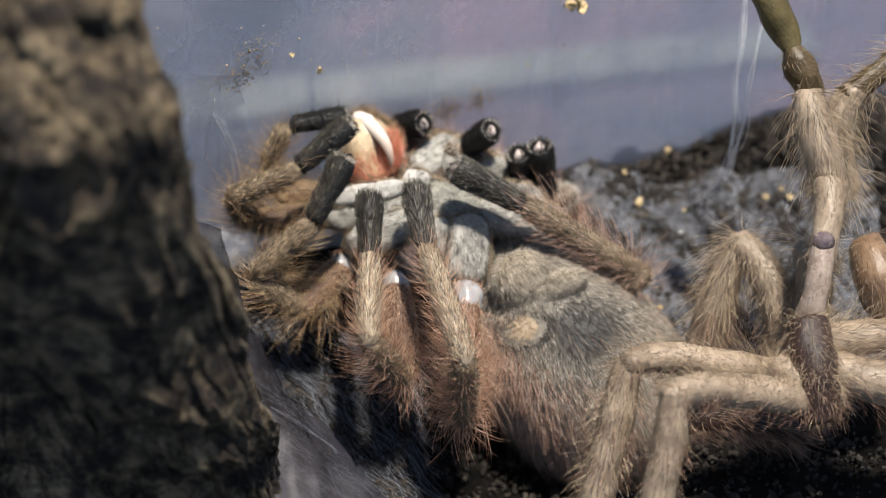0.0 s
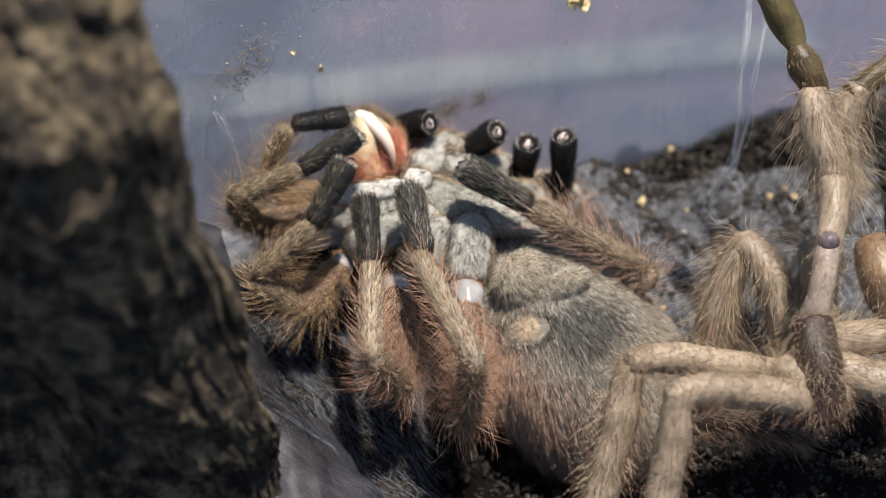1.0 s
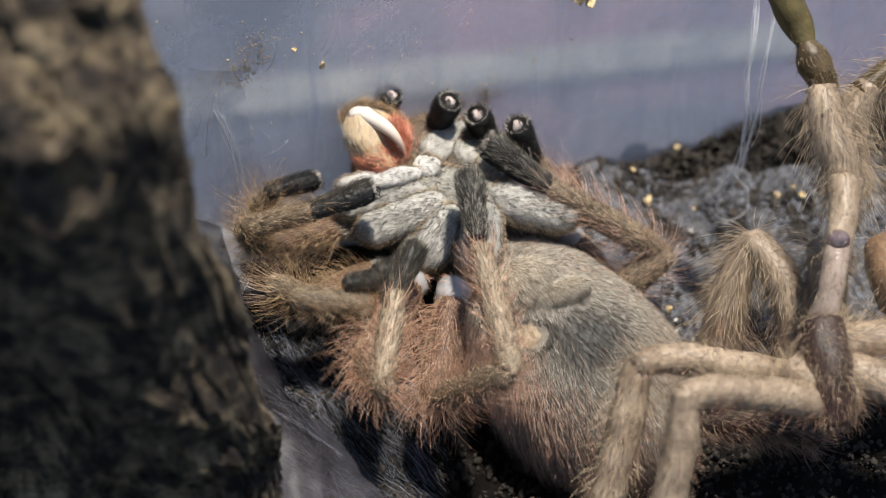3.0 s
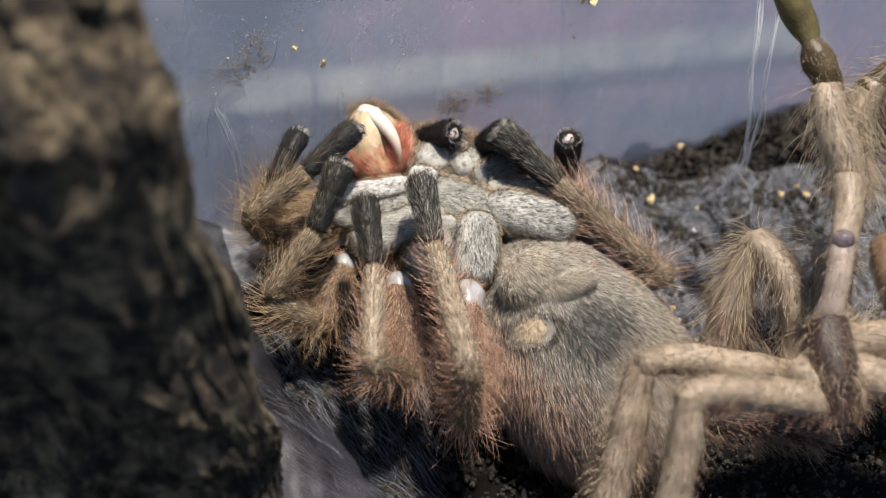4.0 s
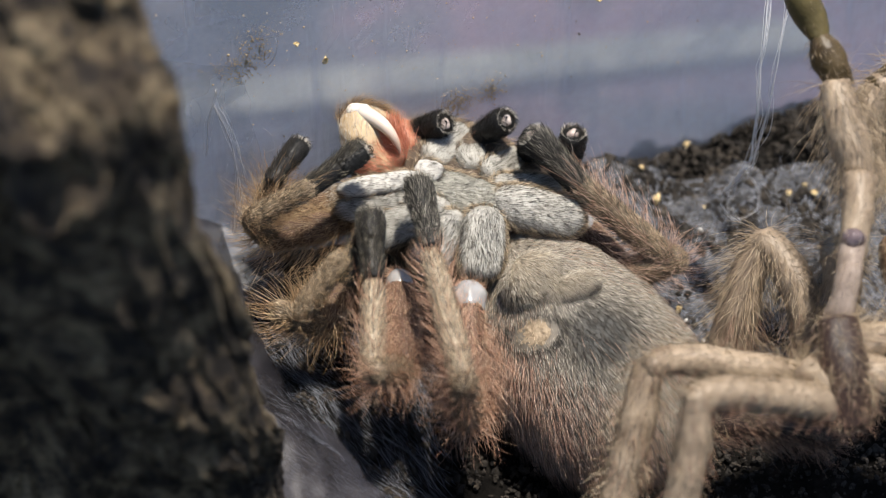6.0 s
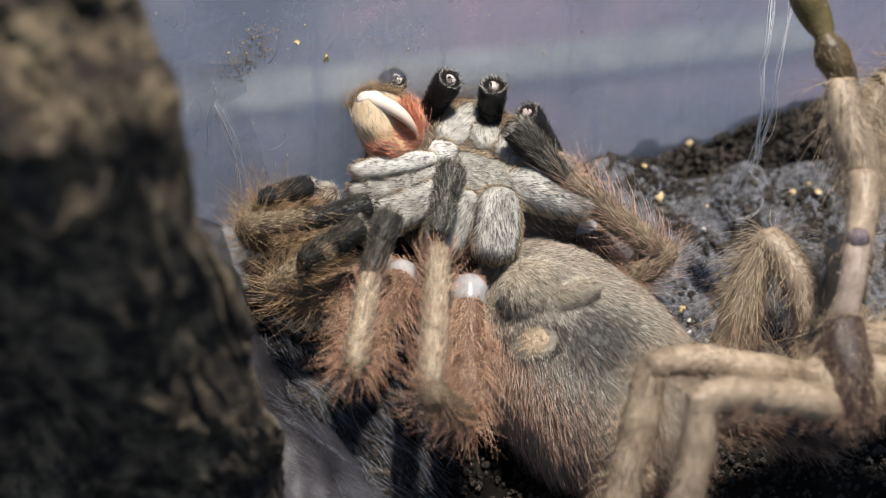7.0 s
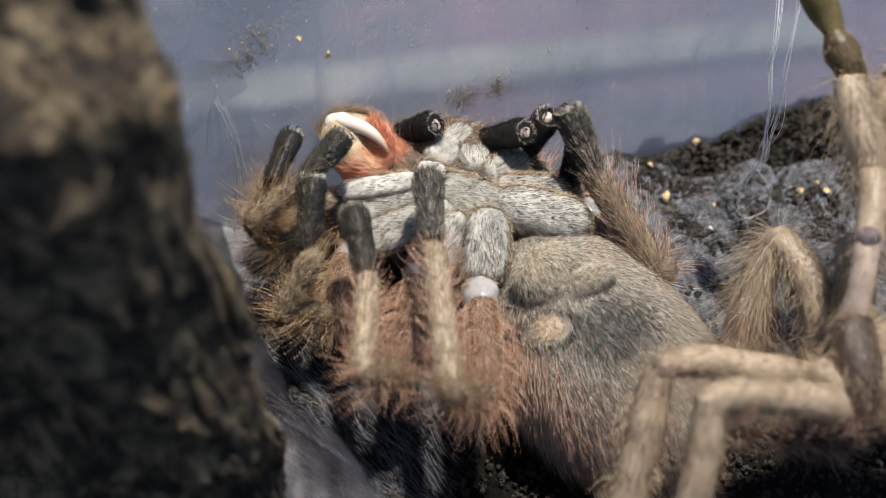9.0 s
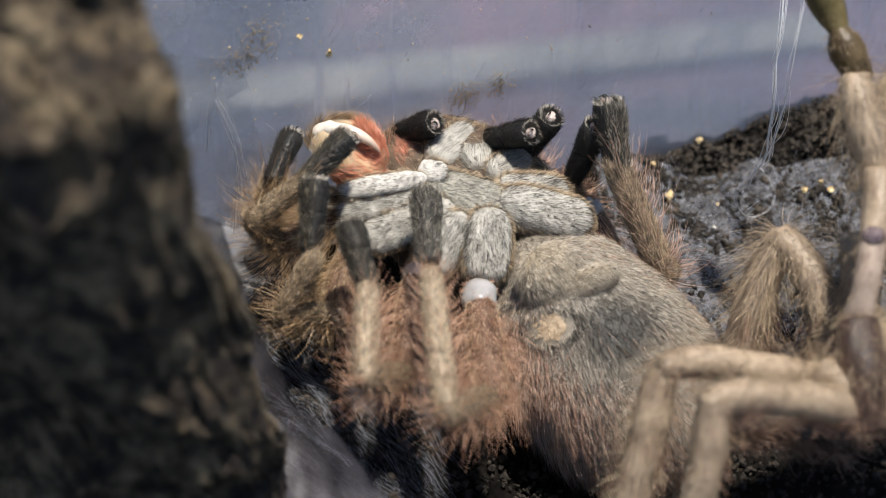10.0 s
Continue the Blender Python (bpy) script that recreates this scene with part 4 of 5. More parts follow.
shed_piece("trunk", [(42.5, -13.5, 25.0), (46.0, -16.6, 25.0), (48.0, -19.6, 23.0)], [2.6, 3.6, 2.6], SHED_BROWN, 260, 240, 2.8)
shed_piece("trunk", [(41.0, -14.6, 29.0), (43.6, -16.4, 30.0), (46.4, -17.6, 29.0)], [2.2, 3.0, 2.6], SHED, 420, 320, 3.0)
shed_piece("trunk", [(30.5, -21.5, 22.0), (36.0, -20.5, 23.0), (44.0, -21.5, 22.0)], [1.6, 2.6, 3.2], SHED_BROWN, 200, 420, 4.0)
v, f = ball(1.4, 1.4, 1.3, 20)
part("joint_bead", Shape().add(v + (46.2, 0.8, 29.5), f), [BEAD], shed, "glossy dark joint bead")

# ---------------------------------------------------------------- motion
STEPS = {}


def key(code, t, *joints):
    STEPS.setdefault(code, []).append((t, joints))


def jaw(ob, rows):
    walk(ob, [(t, pose(x * MM, y * MM, z * MM, rx, ry, rz)) for t, x, y, z, rx, ry, rz in rows])


def motions():
    key('La', 0, (-14.6, 7.2, 0.0), (-21.2, 7.5, 2.0), (-22.9, 11.2, 5.0), (-20.6, 15.9, 8.0), (-13.0, 17.3, 5.0))
    key('La', 1.2, (-14.7, 7.1, 0.0), (-21.3, 7.4, 2.0), (-22.7, 11.0, 5.0), (-20.4, 15.7, 8.0), (-12.9, 16.8, 5.0))
    key('La', 1.4, (-14.8, 5.2, 0.0), (-22.8, 2.2, 2.0), (-24.8, 5.0, 5.0), (-22.6, 6.9, 8.0), (-16.7, 8.2, 5.0))
    key('La', 2.7, (-14.9, 5.1, 0.0), (-22.8, 2.0, 2.0), (-24.7, 4.7, 5.0), (-22.4, 6.8, 8.0), (-16.9, 7.4, 5.0))
    key('La', 3.8, (-15.1, 6.5, 0.0), (-21.5, 4.1, 2.0), (-23.5, 6.4, 5.0), (-21.5, 9.9, 8.0), (-19.2, 14.3, 5.0))
    key('La', 5.7, (-15.3, 6.3, 0.0), (-21.7, 4.0, 2.0), (-23.6, 6.2, 5.0), (-21.7, 9.7, 8.0), (-19.4, 14.0, 5.0))
    key('La', 6.8, (-15.5, 6.9, 0.0), (-23.2, 2.5, 2.0), (-24.4, 4.7, 5.0), (-22.1, 6.4, 8.0), (-18.3, 7.5, 5.0))
    key('La', 8.2, (-15.6, 6.8, 0.0), (-23.2, 2.4, 2.0), (-24.4, 4.6, 5.0), (-22.1, 6.3, 8.0), (-18.6, 7.5, 5.0))
    key('La', 8.5, (-15.7, 6.1, 0.0), (-22.6, 2.5, 2.0), (-24.2, 5.3, 5.0), (-22.2, 9.4, 8.0), (-20.6, 13.6, 5.0))
    key('La', 10, (-15.9, 5.9, 0.0), (-22.7, 2.4, 2.0), (-24.3, 5.1, 5.0), (-22.3, 9.2, 8.0), (-20.6, 13.4, 5.0))
    key('Lb', 0, (-13.0, 4.6, 2.0), (-25.0, 3.4, 6.0), (-27.0, 6.6, 12.0), (-19.0, 9.9, 14.0), (-12.2, 15.7, 12.0))
    key('Lb', 1.2, (-13.2, 4.5, 2.0), (-24.7, 2.9, 6.0), (-26.9, 6.5, 12.0), (-18.4, 9.7, 14.0), (-10.9, 13.7, 12.0))
    key('Lb', 1.4, (-11.7, 3.0, 2.0), (-24.7, 0.0, 6.0), (-26.4, 2.9, 12.0), (-16.6, 4.5, 14.0), (-9.6, 6.5, 12.0))
    key('Lb', 2.7, (-11.9, 2.9, 2.0), (-24.5, -0.1, 6.0), (-26.1, 2.4, 12.0), (-16.4, 4.0, 14.0), (-9.6, 6.0, 12.0))
    key('Lb', 3.8, (-12.8, 3.5, 2.0), (-22.7, 1.3, 6.0), (-25.1, 4.1, 12.0), (-18.0, 9.0, 14.0), (-11.9, 14.4, 12.0))
    key('Lb', 5.7, (-13.1, 3.4, 2.0), (-22.7, 1.2, 6.0), (-24.8, 3.8, 12.0), (-18.2, 8.1, 14.0), (-11.5, 13.7, 12.0))
    key('Lb', 6.8, (-13.2, 4.0, 2.0), (-24.3, 0.3, 6.0), (-25.8, 2.5, 12.0), (-16.9, 3.5, 14.0), (-10.6, 5.3, 12.0))
    key('Lb', 8.2, (-13.4, 3.9, 2.0), (-24.3, 0.2, 6.0), (-25.7, 2.8, 12.0), (-17.4, 3.4, 14.0), (-11.3, 4.5, 12.0))
    key('Lb', 8.5, (-14.9, 3.2, 2.0), (-22.4, 0.4, 6.0), (-24.9, 3.1, 12.0), (-18.4, 7.8, 14.0), (-14.1, 13.3, 12.0))
    key('Lb', 10, (-15.1, 3.1, 2.0), (-22.5, 0.3, 6.0), (-25.0, 3.0, 12.0), (-18.6, 7.6, 14.0), (-13.7, 12.8, 12.0))
    key('Lc', 0, (-13.3, -2.2, 4.0), (-18.2, -7.9, 10.0), (-24.3, -3.7, 14.0), (-16.3, 3.6, 17.0), (-12.6, 11.2, 16.0))
    key('Lc', 1.2, (-13.5, -2.2, 4.0), (-18.3, -7.9, 10.0), (-24.3, -3.9, 14.0), (-16.3, 3.2, 17.0), (-12.5, 10.2, 16.0))
    key('Lc', 1.4, (-7.2, -2.9, 4.0), (-16.1, -7.6, 10.0), (-22.0, -4.6, 14.0), (-13.3, 0.0, 17.0), (-7.7, 3.9, 16.0))
    key('Lc', 2.7, (-7.5, -3.0, 4.0), (-16.3, -7.6, 10.0), (-21.9, -5.0, 14.0), (-13.0, -0.4, 17.0), (-7.2, 3.1, 16.0))
    key('Lc', 3.8, (-13.4, -2.3, 4.0), (-16.4, -9.3, 10.0), (-22.9, -6.8, 14.0), (-16.2, 2.7, 17.0), (-13.5, 10.1, 16.0))
    key('Lc', 5.7, (-13.7, -2.3, 4.0), (-16.5, -9.4, 10.0), (-22.6, -7.1, 14.0), (-16.1, 1.9, 17.0), (-13.6, 8.9, 16.0))
    key('Lc', 6.8, (-8.9, -1.7, 4.0), (-17.1, -6.5, 10.0), (-21.7, -4.8, 14.0), (-15.6, -0.3, 17.0), (-10.9, 2.6, 16.0))
    key('Lc', 8.2, (-9.1, -1.7, 4.0), (-17.3, -6.5, 10.0), (-21.8, -4.4, 14.0), (-16.2, -0.7, 17.0), (-12.0, 1.0, 16.0))
    key('Lc', 8.5, (-13.4, -1.0, 4.0), (-15.2, -8.6, 10.0), (-20.6, -7.4, 14.0), (-17.9, -2.0, 17.0), (-17.3, 7.9, 16.0))
    key('Lc', 10, (-13.6, -1.1, 4.0), (-15.4, -8.6, 10.0), (-20.7, -7.4, 14.0), (-17.9, -2.4, 17.0), (-17.3, 7.5, 16.0))
    key('Ld', 0, (-6.2, -3.6, 8.0), (-4.9, -16.6, 18.0), (-9.2, -11.0, 28.0), (-9.1, -1.0, 22.0), (-9.2, 6.5, 18.0))
    key('Ld', 1.2, (-6.4, -3.6, 8.0), (-4.9, -17.6, 18.0), (-8.6, -14.0, 28.0), (-9.0, -2.6, 22.0), (-10.2, 5.8, 18.0))
    key('Ld', 1.4, (-3.5, -4.4, 8.0), (-9.4, -12.0, 18.0), (-6.4, -16.0, 28.0), (-4.8, -4.5, 22.0), (-1.7, 2.5, 18.0))
    key('Ld', 2.7, (-3.8, -4.4, 8.0), (-10.0, -12.6, 18.0), (-7.0, -16.3, 28.0), (-4.9, -4.2, 22.0), (-1.9, 2.0, 18.0))
    key('Ld', 3.8, (-6.5, -4.4, 8.0), (-5.3, -15.7, 18.0), (-9.3, -13.5, 28.0), (-9.0, -2.5, 22.0), (-10.1, 5.8, 18.0))
    key('Ld', 5.7, (-6.9, -4.4, 8.0), (-4.6, -15.6, 18.0), (-9.1, -15.4, 28.0), (-9.6, -4.4, 22.0), (-10.9, 4.1, 18.0))
    key('Ld', 6.8, (-6.7, -3.7, 8.0), (-11.3, -11.1, 18.0), (-11.9, -14.0, 28.0), (-10.1, -3.3, 22.0), (-7.9, 3.6, 18.0))
    key('Ld', 8.2, (-7.0, -3.8, 8.0), (-11.5, -11.7, 18.0), (-12.5, -14.6, 28.0), (-10.4, -3.6, 22.0), (-8.5, 2.4, 18.0))
    key('Ld', 8.5, (-4.9, -3.1, 8.0), (-6.2, -14.7, 18.0), (-11.2, -14.0, 28.0), (-11.1, -3.0, 22.0), (-12.6, 4.0, 18.0))
    key('Ld', 9, (-5.0, -3.1, 8.0), (-6.3, -15.0, 18.0), (-11.3, -14.5, 28.0), (-10.8, -3.5, 22.0), (-12.5, 4.0, 18.0))
    key('Ld', 10, (-5.3, -3.1, 8.0), (-6.5, -15.3, 18.0), (-11.1, -15.2, 28.0), (-11.0, -4.6, 22.0), (-13.1, 2.2, 18.0))
    key('Le', 0, (3.0, -5.0, 10.0), (2.5, -21.5, 19.0), (2.6, -13.2, 31.0), (-2.0, -0.3, 20.0), (-3.5, 7.6, 13.0))
    key('Le', 1.2, (2.7, -5.0, 10.0), (2.6, -21.0, 19.0), (4.5, -13.5, 31.0), (-2.3, -1.0, 20.0), (-4.6, 7.5, 13.0))
    key('Le', 1.4, (0.5, -5.8, 10.0), (-2.3, -18.2, 19.0), (9.6, -15.3, 31.0), (5.3, 0.7, 20.0), (4.7, 9.2, 13.0))
    key('Le', 2.7, (0.2, -5.8, 10.0), (-2.6, -18.1, 19.0), (8.7, -15.4, 31.0), (5.0, -0.1, 20.0), (4.0, 8.7, 13.0))
    key('Le', 3.8, (2.1, -5.1, 10.0), (2.0, -21.1, 19.0), (2.1, -13.9, 31.0), (-1.9, 0.2, 20.0), (-3.4, 8.3, 13.0))
    key('Le', 5.7, (1.9, -5.8, 10.0), (1.8, -20.9, 19.0), (2.0, -15.1, 31.0), (-2.6, -0.9, 20.0), (-4.6, 7.2, 13.0))
    key('Le', 6.8, (1.7, -4.4, 10.0), (1.0, -20.8, 19.0), (-3.4, -16.4, 31.0), (-2.7, 0.4, 20.0), (-1.3, 9.8, 13.0))
    key('Le', 7.5, (1.5, -4.4, 10.0), (1.7, -20.7, 19.0), (-1.6, -17.4, 31.0), (-0.4, -0.7, 20.0), (1.0, 7.9, 13.0))
    key('Le', 8.2, (1.3, -4.4, 10.0), (1.2, -20.6, 19.0), (-3.7, -19.5, 31.0), (0.0, -3.3, 20.0), (3.1, 6.1, 13.0))
    key('Le', 8.3, (2.7, -4.4, 10.0), (2.5, -18.0, 19.0), (-4.8, -15.0, 31.0), (-6.1, 0.3, 20.0), (-6.5, 7.1, 13.0))
    key('Le', 8.6, (2.6, -5.8, 10.0), (2.5, -17.9, 19.0), (-4.6, -15.0, 31.0), (-6.0, 0.3, 20.0), (-6.6, 7.2, 13.0))
    key('Le', 8.75, (2.6, -6.2, 10.0), (2.9, -17.9, 19.0), (-1.9, -15.9, 31.0), (-3.5, 0.3, 20.0), (-4.1, 8.3, 13.0))
    key('Le', 9.1, (2.5, -6.5, 10.0), (3.0, -17.9, 19.0), (-1.3, -16.2, 31.0), (-3.3, 0.3, 20.0), (-3.8, 8.2, 13.0))
    key('Le', 10, (2.2, -6.9, 10.0), (3.4, -17.8, 19.0), (-1.9, -18.8, 31.0), (-3.8, -2.7, 20.0), (-4.2, 5.9, 13.0))
    key('Ra', 0, (1.2, 12.9, -1.0), (-1.8, 12.9, -5.0), (-5.3, 13.5, -6.0), (-7.1, 16.4, -2.0), (-2.7, 16.6, 3.0))
    key('Ra', 1.2, (0.9, 12.7, -1.0), (-2.1, 12.7, -5.0), (-5.5, 13.3, -6.0), (-6.9, 16.2, -2.0), (-2.3, 16.4, 3.0))
    key('Ra', 1.4, (0.1, 13.1, -1.0), (-3.6, 12.9, -5.0), (-7.4, 13.7, -6.0), (-10.5, 17.6, -2.0), (-9.6, 20.5, 3.0))
    key('Ra', 2.7, (-0.2, 12.9, -1.0), (-3.9, 12.7, -5.0), (-7.7, 13.5, -6.0), (-10.6, 17.4, -2.0), (-9.6, 20.4, 3.0))
    key('Ra', 3.8, (0.3, 12.4, -1.0), (-1.9, 12.4, -5.0), (-4.5, 12.2, -6.0), (-4.5, 14.1, -2.0), (0.3, 14.8, 3.0))
    key('Ra', 5.7, (-0.1, 12.1, -1.0), (-2.3, 12.1, -5.0), (-4.9, 12.0, -6.0), (-4.6, 13.9, -2.0), (0.0, 14.3, 3.0))
    key('Ra', 6.8, (-0.4, 12.7, -1.0), (-4.7, 12.9, -5.0), (-7.7, 13.7, -6.0), (-9.9, 17.8, -2.0), (-7.4, 21.1, 3.0))
    key('Ra', 8.2, (-0.7, 12.5, -1.0), (-5.0, 12.7, -5.0), (-7.9, 13.5, -6.0), (-10.1, 17.6, -2.0), (-7.5, 20.8, 3.0))
    key('Ra', 8.5, (-0.8, 12.1, -1.0), (-3.6, 11.9, -5.0), (-6.5, 12.0, -6.0), (-7.9, 14.0, -2.0), (-3.2, 15.1, 3.0))
    key('Ra', 10, (-1.1, 11.9, -1.0), (-4.0, 11.7, -5.0), (-6.8, 11.8, -6.0), (-8.0, 13.7, -2.0), (-3.4, 15.0, 3.0))
    key('Rb', 0, (7.3, 10.7, -3.0), (5.1, 10.5, -8.0), (2.4, 10.5, -8.0), (2.1, 12.8, -2.0), (6.2, 15.5, 4.0))
    key('Rb', 1.2, (7.0, 10.6, -3.0), (4.8, 10.3, -8.0), (2.1, 10.3, -8.0), (2.4, 12.8, -2.0), (6.7, 15.3, 4.0))
    key('Rb', 1.4, (5.4, 11.7, -3.0), (1.7, 11.5, -8.0), (-1.8, 11.8, -8.0), (-4.0, 14.6, -2.0), (-2.4, 19.5, 4.0))
    key('Rb', 2.7, (5.1, 11.5, -3.0), (2.1, 11.3, -8.0), (-1.3, 11.7, -8.0), (-3.7, 14.8, -2.0), (-1.8, 19.3, 4.0))
    key('Rb', 3.8, (6.2, 11.0, -3.0), (4.9, 10.8, -8.0), (3.0, 11.2, -8.0), (3.6, 13.0, -2.0), (6.8, 15.0, 4.0))
    key('Rb', 5.7, (5.7, 10.8, -3.0), (4.4, 10.6, -8.0), (2.5, 10.9, -8.0), (3.5, 12.8, -2.0), (7.7, 14.4, 4.0))
    key('Rb', 6.8, (4.7, 11.3, -3.0), (1.1, 11.5, -8.0), (-2.2, 12.6, -8.0), (-3.8, 16.0, -2.0), (-0.6, 20.8, 4.0))
    key('Rb', 8.2, (4.3, 11.2, -3.0), (0.8, 11.4, -8.0), (-2.5, 12.4, -8.0), (-3.9, 15.8, -2.0), (-0.7, 20.4, 4.0))
    key('Rb', 8.5, (5.7, 10.4, -3.0), (3.6, 10.6, -8.0), (1.8, 11.3, -8.0), (2.7, 13.2, -2.0), (7.3, 15.1, 4.0))
    key('Rb', 9, (5.5, 10.4, -3.0), (3.5, 10.5, -8.0), (1.7, 11.2, -8.0), (2.7, 13.2, -2.0), (8.0, 14.0, 4.0))
    key('Rb', 10, (5.3, 10.2, -3.0), (3.2, 10.4, -8.0), (1.4, 11.1, -8.0), (2.8, 13.0, -2.0), (8.4, 13.8, 4.0))
    key('Rc', 0, (13.4, 8.4, -4.0), (12.8, 7.0, -9.0), (11.2, 5.9, -8.0), (10.9, 8.0, -3.0), (10.0, 12.4, 3.0))
    key('Rc', 1.2, (13.0, 8.3, -4.0), (12.4, 6.9, -9.0), (10.5, 6.1, -8.0), (9.6, 9.4, -3.0), (10.7, 14.4, 3.0))
    key('Rc', 1.4, (10.7, 9.4, -4.0), (8.6, 10.0, -9.0), (6.6, 11.5, -8.0), (4.6, 13.9, -3.0), (2.2, 18.5, 3.0))
    key('Rc', 2.7, (10.3, 9.3, -4.0), (8.2, 9.8, -9.0), (6.7, 11.3, -8.0), (4.7, 14.1, -3.0), (2.6, 17.9, 3.0))
    key('Rc', 3.8, (11.5, 8.8, -4.0), (10.9, 8.2, -9.0), (9.4, 8.5, -8.0), (9.6, 10.3, -3.0), (7.9, 14.1, 3.0))
    key('Rc', 5.7, (10.9, 8.6, -4.0), (10.7, 7.2, -9.0), (9.5, 7.6, -8.0), (9.7, 10.0, -3.0), (11.3, 12.3, 3.0))
    key('Rc', 6.8, (9.8, 9.9, -4.0), (7.4, 9.7, -9.0), (5.5, 11.2, -8.0), (4.3, 14.2, -3.0), (4.9, 20.0, 3.0))
    key('Rc', 8.2, (9.4, 9.8, -4.0), (7.0, 9.6, -9.0), (5.5, 11.0, -8.0), (4.5, 14.0, -3.0), (4.9, 19.8, 3.0))
    key('Rc', 8.5, (10.0, 8.3, -4.0), (9.1, 8.8, -9.0), (7.6, 9.9, -8.0), (8.2, 12.2, -3.0), (9.4, 16.9, 3.0))
    key('Rc', 9, (9.9, 8.2, -4.0), (9.3, 8.7, -9.0), (7.8, 9.8, -8.0), (8.4, 11.8, -3.0), (10.9, 15.8, 3.0))
    key('Rc', 10, (9.6, 8.1, -4.0), (9.0, 8.6, -9.0), (7.5, 9.7, -8.0), (8.2, 11.6, -3.0), (11.0, 15.7, 3.0))
    key('Rd', 0, (16.4, 6.9, -4.0), (16.7, 3.9, -9.0), (14.7, 3.5, -8.0), (13.9, 7.6, -2.0), (12.7, 13.3, 4.0))
    key('Rd', 1.2, (16.0, 6.8, -4.0), (17.0, 3.9, -9.0), (15.8, 4.2, -8.0), (15.4, 8.6, -2.0), (15.3, 14.8, 4.0))
    key('Rd', 1.4, (13.7, 7.5, -4.0), (13.9, 6.9, -9.0), (12.3, 8.4, -8.0), (10.3, 11.2, -2.0), (7.5, 16.0, 4.0))
    key('Rd', 2.7, (13.3, 7.4, -4.0), (13.9, 6.8, -9.0), (12.3, 8.3, -8.0), (10.2, 11.5, -2.0), (7.5, 16.0, 4.0))
    key('Rd', 3.8, (14.4, 7.3, -4.0), (16.2, 5.9, -9.0), (15.4, 6.7, -8.0), (14.5, 9.8, -2.0), (14.6, 13.8, 4.0))
    key('Rd', 5.7, (13.8, 6.8, -4.0), (16.3, 5.0, -9.0), (15.5, 5.0, -8.0), (14.8, 7.8, -2.0), (16.3, 13.4, 4.0))
    key('Rd', 6.8, (14.2, 7.7, -4.0), (15.2, 6.4, -9.0), (14.7, 7.8, -8.0), (13.0, 10.6, -2.0), (9.0, 16.6, 4.0))
    key('Rd', 8.2, (13.7, 7.6, -4.0), (15.1, 6.3, -9.0), (14.6, 7.3, -8.0), (13.0, 10.4, -2.0), (9.1, 16.2, 4.0))
    key('Rd', 8.5, (13.6, 6.5, -4.0), (14.9, 6.2, -9.0), (13.8, 7.7, -8.0), (12.4, 11.1, -2.0), (11.5, 17.5, 4.0))
    key('Rd', 9, (13.4, 6.5, -4.0), (15.1, 3.6, -9.0), (14.5, 4.4, -8.0), (13.7, 7.8, -2.0), (15.2, 13.6, 4.0))
    key('Rd', 10, (13.1, 6.4, -4.0), (14.9, 3.6, -9.0), (14.4, 4.3, -8.0), (13.7, 7.7, -2.0), (16.5, 14.5, 4.0))
    key('Re', 0, (12.5, 1.6, -1.0), (19.6, -6.9, 2.0), (25.8, -3.3, 6.0), (10.1, 5.8, 11.0), (1.7, 10.2, 12.0))
    key('Re', 1.2, (12.5, 1.5, -1.0), (19.9, -7.3, 2.0), (27.0, -2.9, 6.0), (10.5, 5.7, 11.0), (2.7, 10.2, 12.0))
    key('Re', 1.4, (16.9, 0.8, -3.0), (21.3, -6.9, -1.0), (28.3, 0.7, 1.0), (12.2, 8.4, 5.0), (4.0, 13.4, 6.5))
    key('Re', 2.7, (16.5, 0.7, -3.0), (21.2, -7.3, -1.0), (28.4, 0.2, 1.0), (12.3, 7.9, 5.0), (4.8, 13.0, 6.5))
    key('Re', 3.8, (15.7, 1.4, -3.0), (20.4, -4.4, -1.0), (27.0, -3.6, 1.0), (12.9, 8.6, 5.0), (5.7, 14.6, 6.5))
    key('Re', 5.7, (17.2, 1.3, -3.0), (21.2, -3.7, -1.0), (28.0, -2.1, 1.0), (16.0, 7.7, 5.0), (10.0, 13.6, 6.5))
    key('Re', 6.8, (17.2, 1.2, -3.0), (20.7, -5.2, -1.0), (26.2, -0.9, 1.0), (13.5, 8.4, 5.0), (7.3, 14.7, 6.5))
    key('Re', 8.2, (17.1, 1.1, -3.0), (20.5, -4.5, -1.0), (25.9, -1.3, 1.0), (13.5, 8.1, 5.0), (7.7, 14.5, 6.5))
    key('Re', 8.5, (16.3, 2.9, -3.0), (18.7, -3.8, -1.0), (23.4, 2.4, 1.0), (13.0, 9.8, 5.0), (6.0, 18.0, 6.5))
    key('Re', 8.75, (16.5, 2.8, -3.0), (18.6, -3.5, -1.0), (23.7, -1.0, 1.0), (13.2, 10.4, 5.0), (6.2, 16.9, 6.5))
    key('Re', 9, (16.8, 2.8, -3.0), (18.9, -3.8, -1.0), (24.6, -3.2, 1.0), (16.4, 9.0, 5.0), (13.4, 16.4, 6.5))
    key('Re', 10, (16.4, 2.8, -3.0), (18.5, -3.8, -1.0), (25.0, -3.1, 1.0), (19.1, 9.3, 5.0), (17.8, 17.2, 6.5))
    inner = (0.5, 5.0, -4.0)
    sole = {c: inner if c in ("Ld", "Le", "Re") else (12.0, 0.0, 12.0) if c in ("Lb", "Lc") else (9.0, 9.0, 16.0) for c in LEGS}
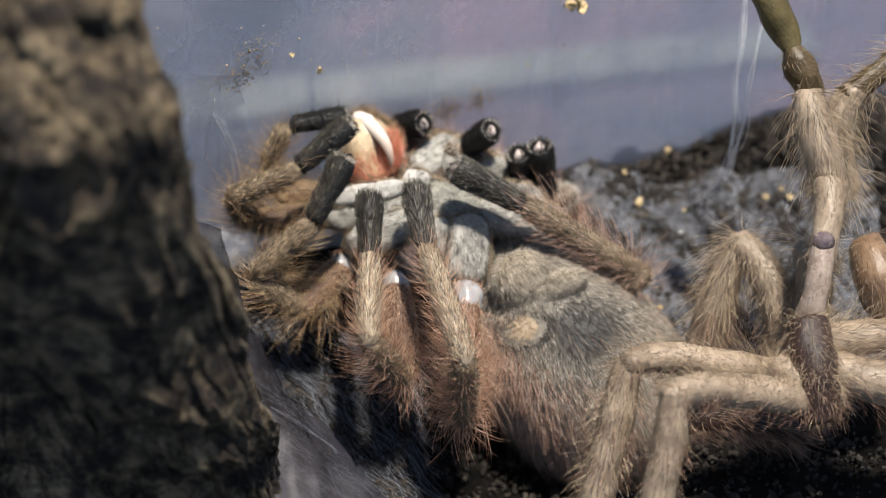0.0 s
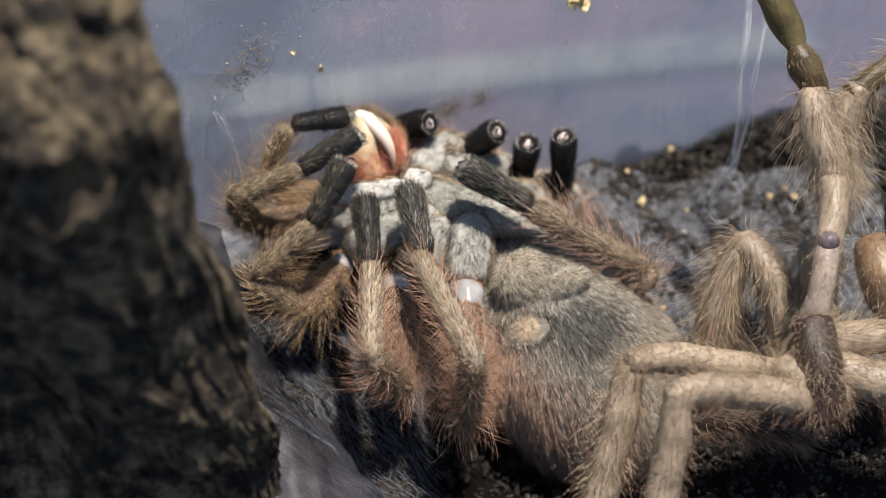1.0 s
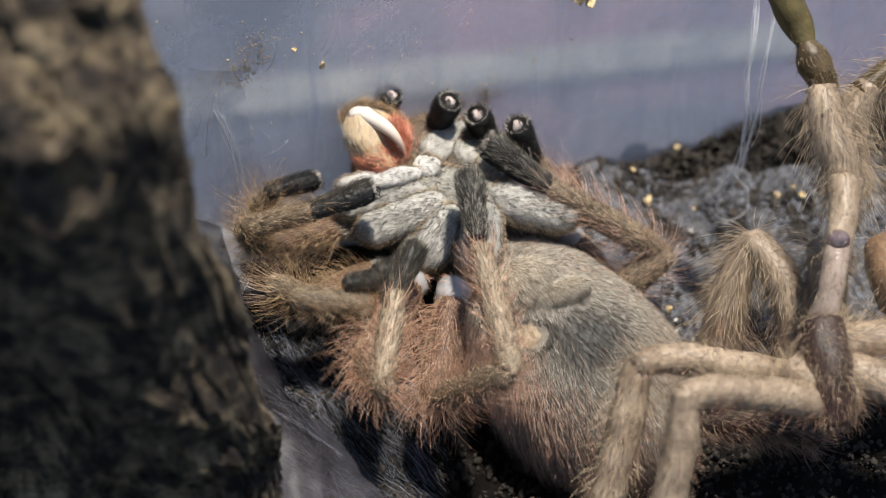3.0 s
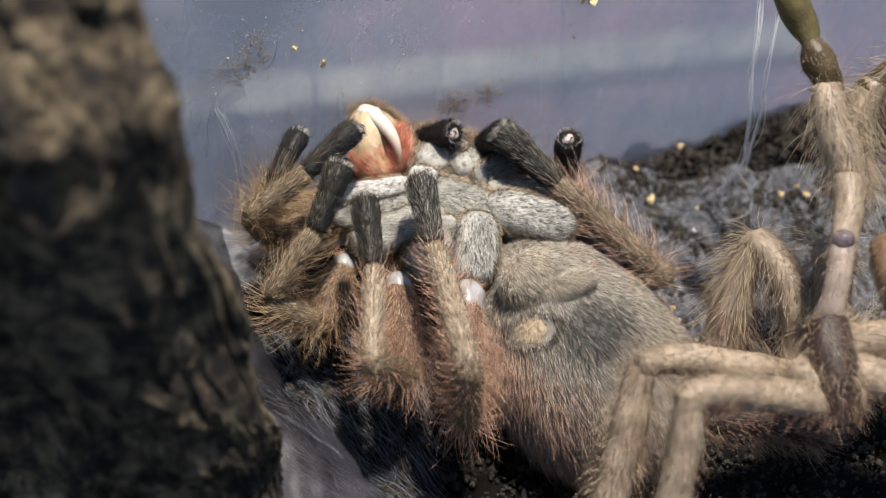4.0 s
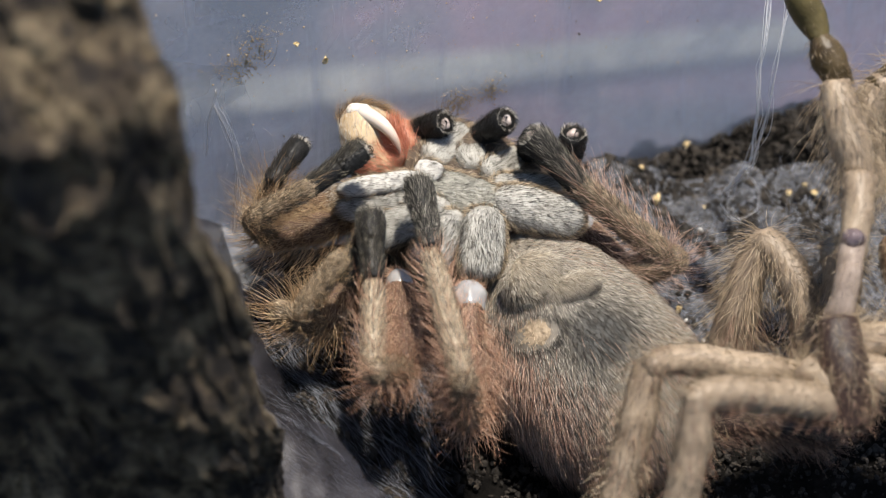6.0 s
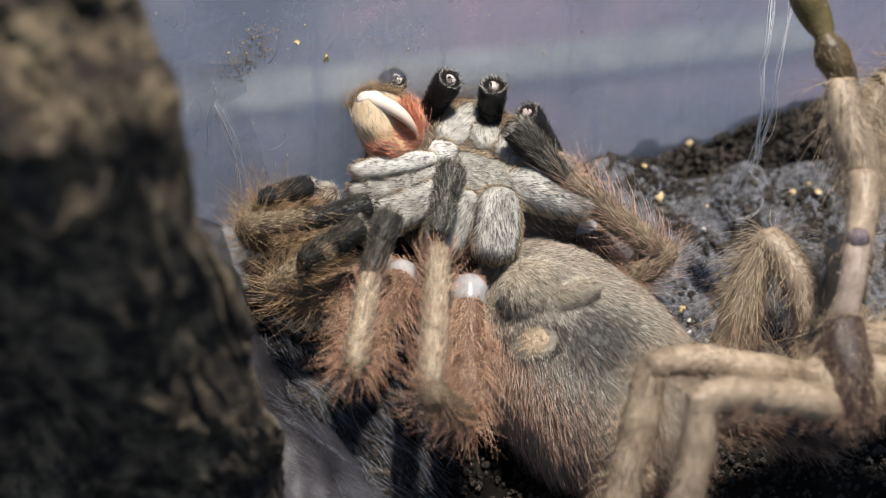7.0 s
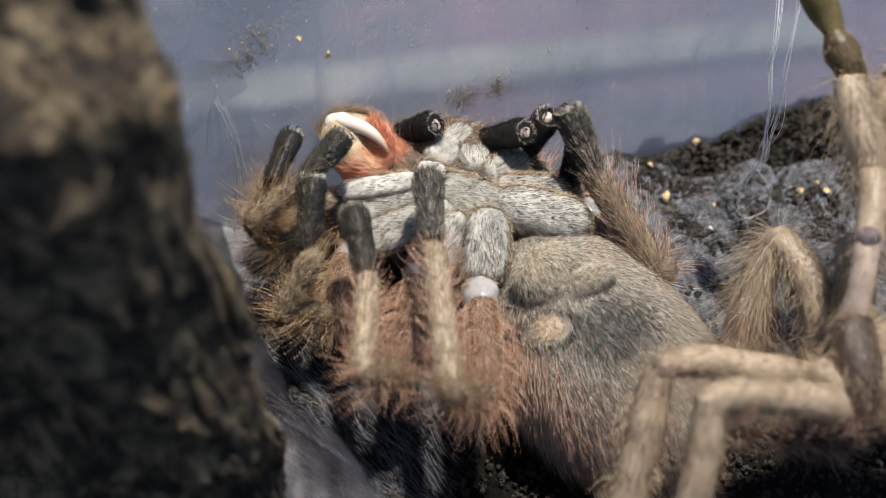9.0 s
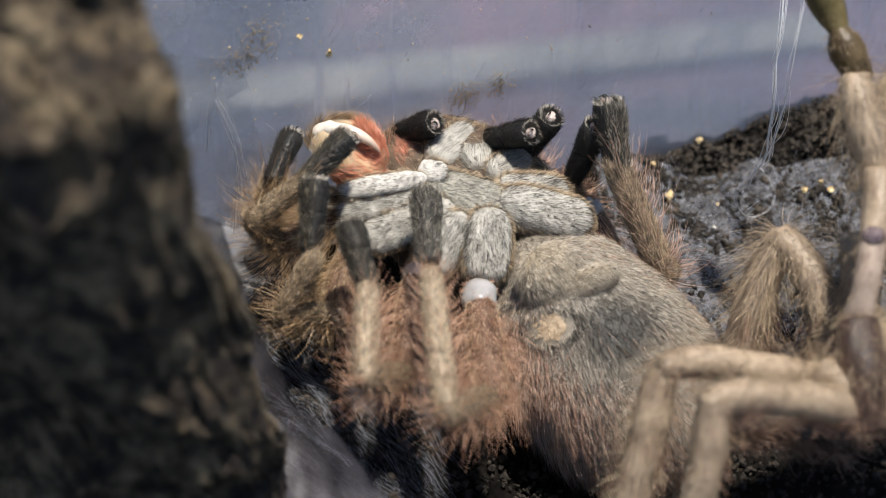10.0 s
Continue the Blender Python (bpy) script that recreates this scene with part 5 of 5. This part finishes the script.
    for code, rows in STEPS.items():
        root = legs[code]
        names = {o.name.split(".")[0]: o for o in root.children}
        size = LEGS[code]
        tracks = {"root": [], "patella": [], "tibia": [], "metatarsus": [], "tarsus": []}
        for t, j in rows:
            j = [Vector(q) for q in j]
            placed = []
            for i in range(4):
                mid, way = (j[i] + j[i + 1]) / 2, (j[i + 1] - j[i]).normalized()
                a = mid - way * size[i] / 2
                if i == 3:
                    a = j[4] - way * size[3]
                placed.append((a, way))
            base = aim(placed[0][0], placed[0][0] + placed[0][1], inner)
            tracks["root"].append((t, base))
            back = base.inverted()
            for i, nm in ((1, "patella"), (2, "tibia"), (3, "metatarsus")):
                a, way = placed[i]
                tracks[nm].append((t, back @ aim(a, a + way, sole[code] if i == 3 else inner)))
            a, way = placed[3]
            b = a + way * size[3] * 0.55
            tracks["tarsus"].append((t, back @ aim(b, b + way, sole[code])))
        walk(root, tracks["root"])
        for nm in ("patella", "tibia", "metatarsus", "tarsus"):
            walk(names[nm], tracks[nm])
    walk(head, [(t, pose(x * MM, y * MM, 0)) for t, x, y in ((0, 0, 0), (1.2, 0, 0), (1.4, 0.9, 1.7), (2.7, 0.9, 1.7), (3.8, 0, 0), (5.7, 0, 0),
                                                             (6.8, 1.9, 2.8), (8.2, 1.9, 2.8), (8.4, 0, 0), (10, 0, 0))])
    walk(belly_part, [(t, pose(x * MM, y * MM, 0)) for t, x, y in ((0, 0, 0), (1.2, 0, 0), (1.4, -0.7, -1.2), (2.7, -0.7, -1.2), (3.8, -0.2, -0.2), (5.7, -0.2, -0.2),
                                                                   (6.8, -0.8, -1.3), (8.2, -0.8, -1.3), (8.5, 0.2, 0.2), (10, 0.3, 0.3))])
    jaw(jaw_front, [(0, -9.3, 9, 3, 0, 0, 4), (1.2, -9.2, 9, 3, 0, 0, 4), (1.4, -7.6, 10.2, 4, 8, 0, 24), (2.7, -7.6, 10.2, 4, 8, 0, 24),
                    (3.8, -8.9, 9.2, 3, 0, 0, 4), (5.7, -9.4, 9.2, 3, 0, 0, 14), (6.8, -6.8, 11.6, 4, 8, 0, 24), (8.2, -7.0, 11.6, 4, 8, 0, 26),
                    (8.4, -9.6, 9.2, 3, 0, 0, 24), (9.0, -10.4, 8.8, 3, 0, 0, 30), (10, -11.0, 8.4, 3, 0, 0, 40)])
    jaw(jaw_rear, [(0, -7.2, 7.4, -2, 0, 0, -8), (1.2, -7.2, 7.4, -2, 0, 0, -8), (1.4, -5.4, 9.6, -2, 0, 0, 10), (2.7, -5.4, 9.6, -2, 0, 0, 10),
                   (3.8, -6.6, 7.4, -2, 0, 0, -8), (5.7, -6.4, 7.4, -2, 0, 0, -4), (6.8, -4.4, 11.2, -2, 0, 0, 10), (8.2, -4.4, 11.2, -2, 0, 0, 10),
                   (8.4, -6.6, 7.0, -2, 0, 0, -4), (10, -6.4, 6.2, -2, 0, 0, -4)])


motions()
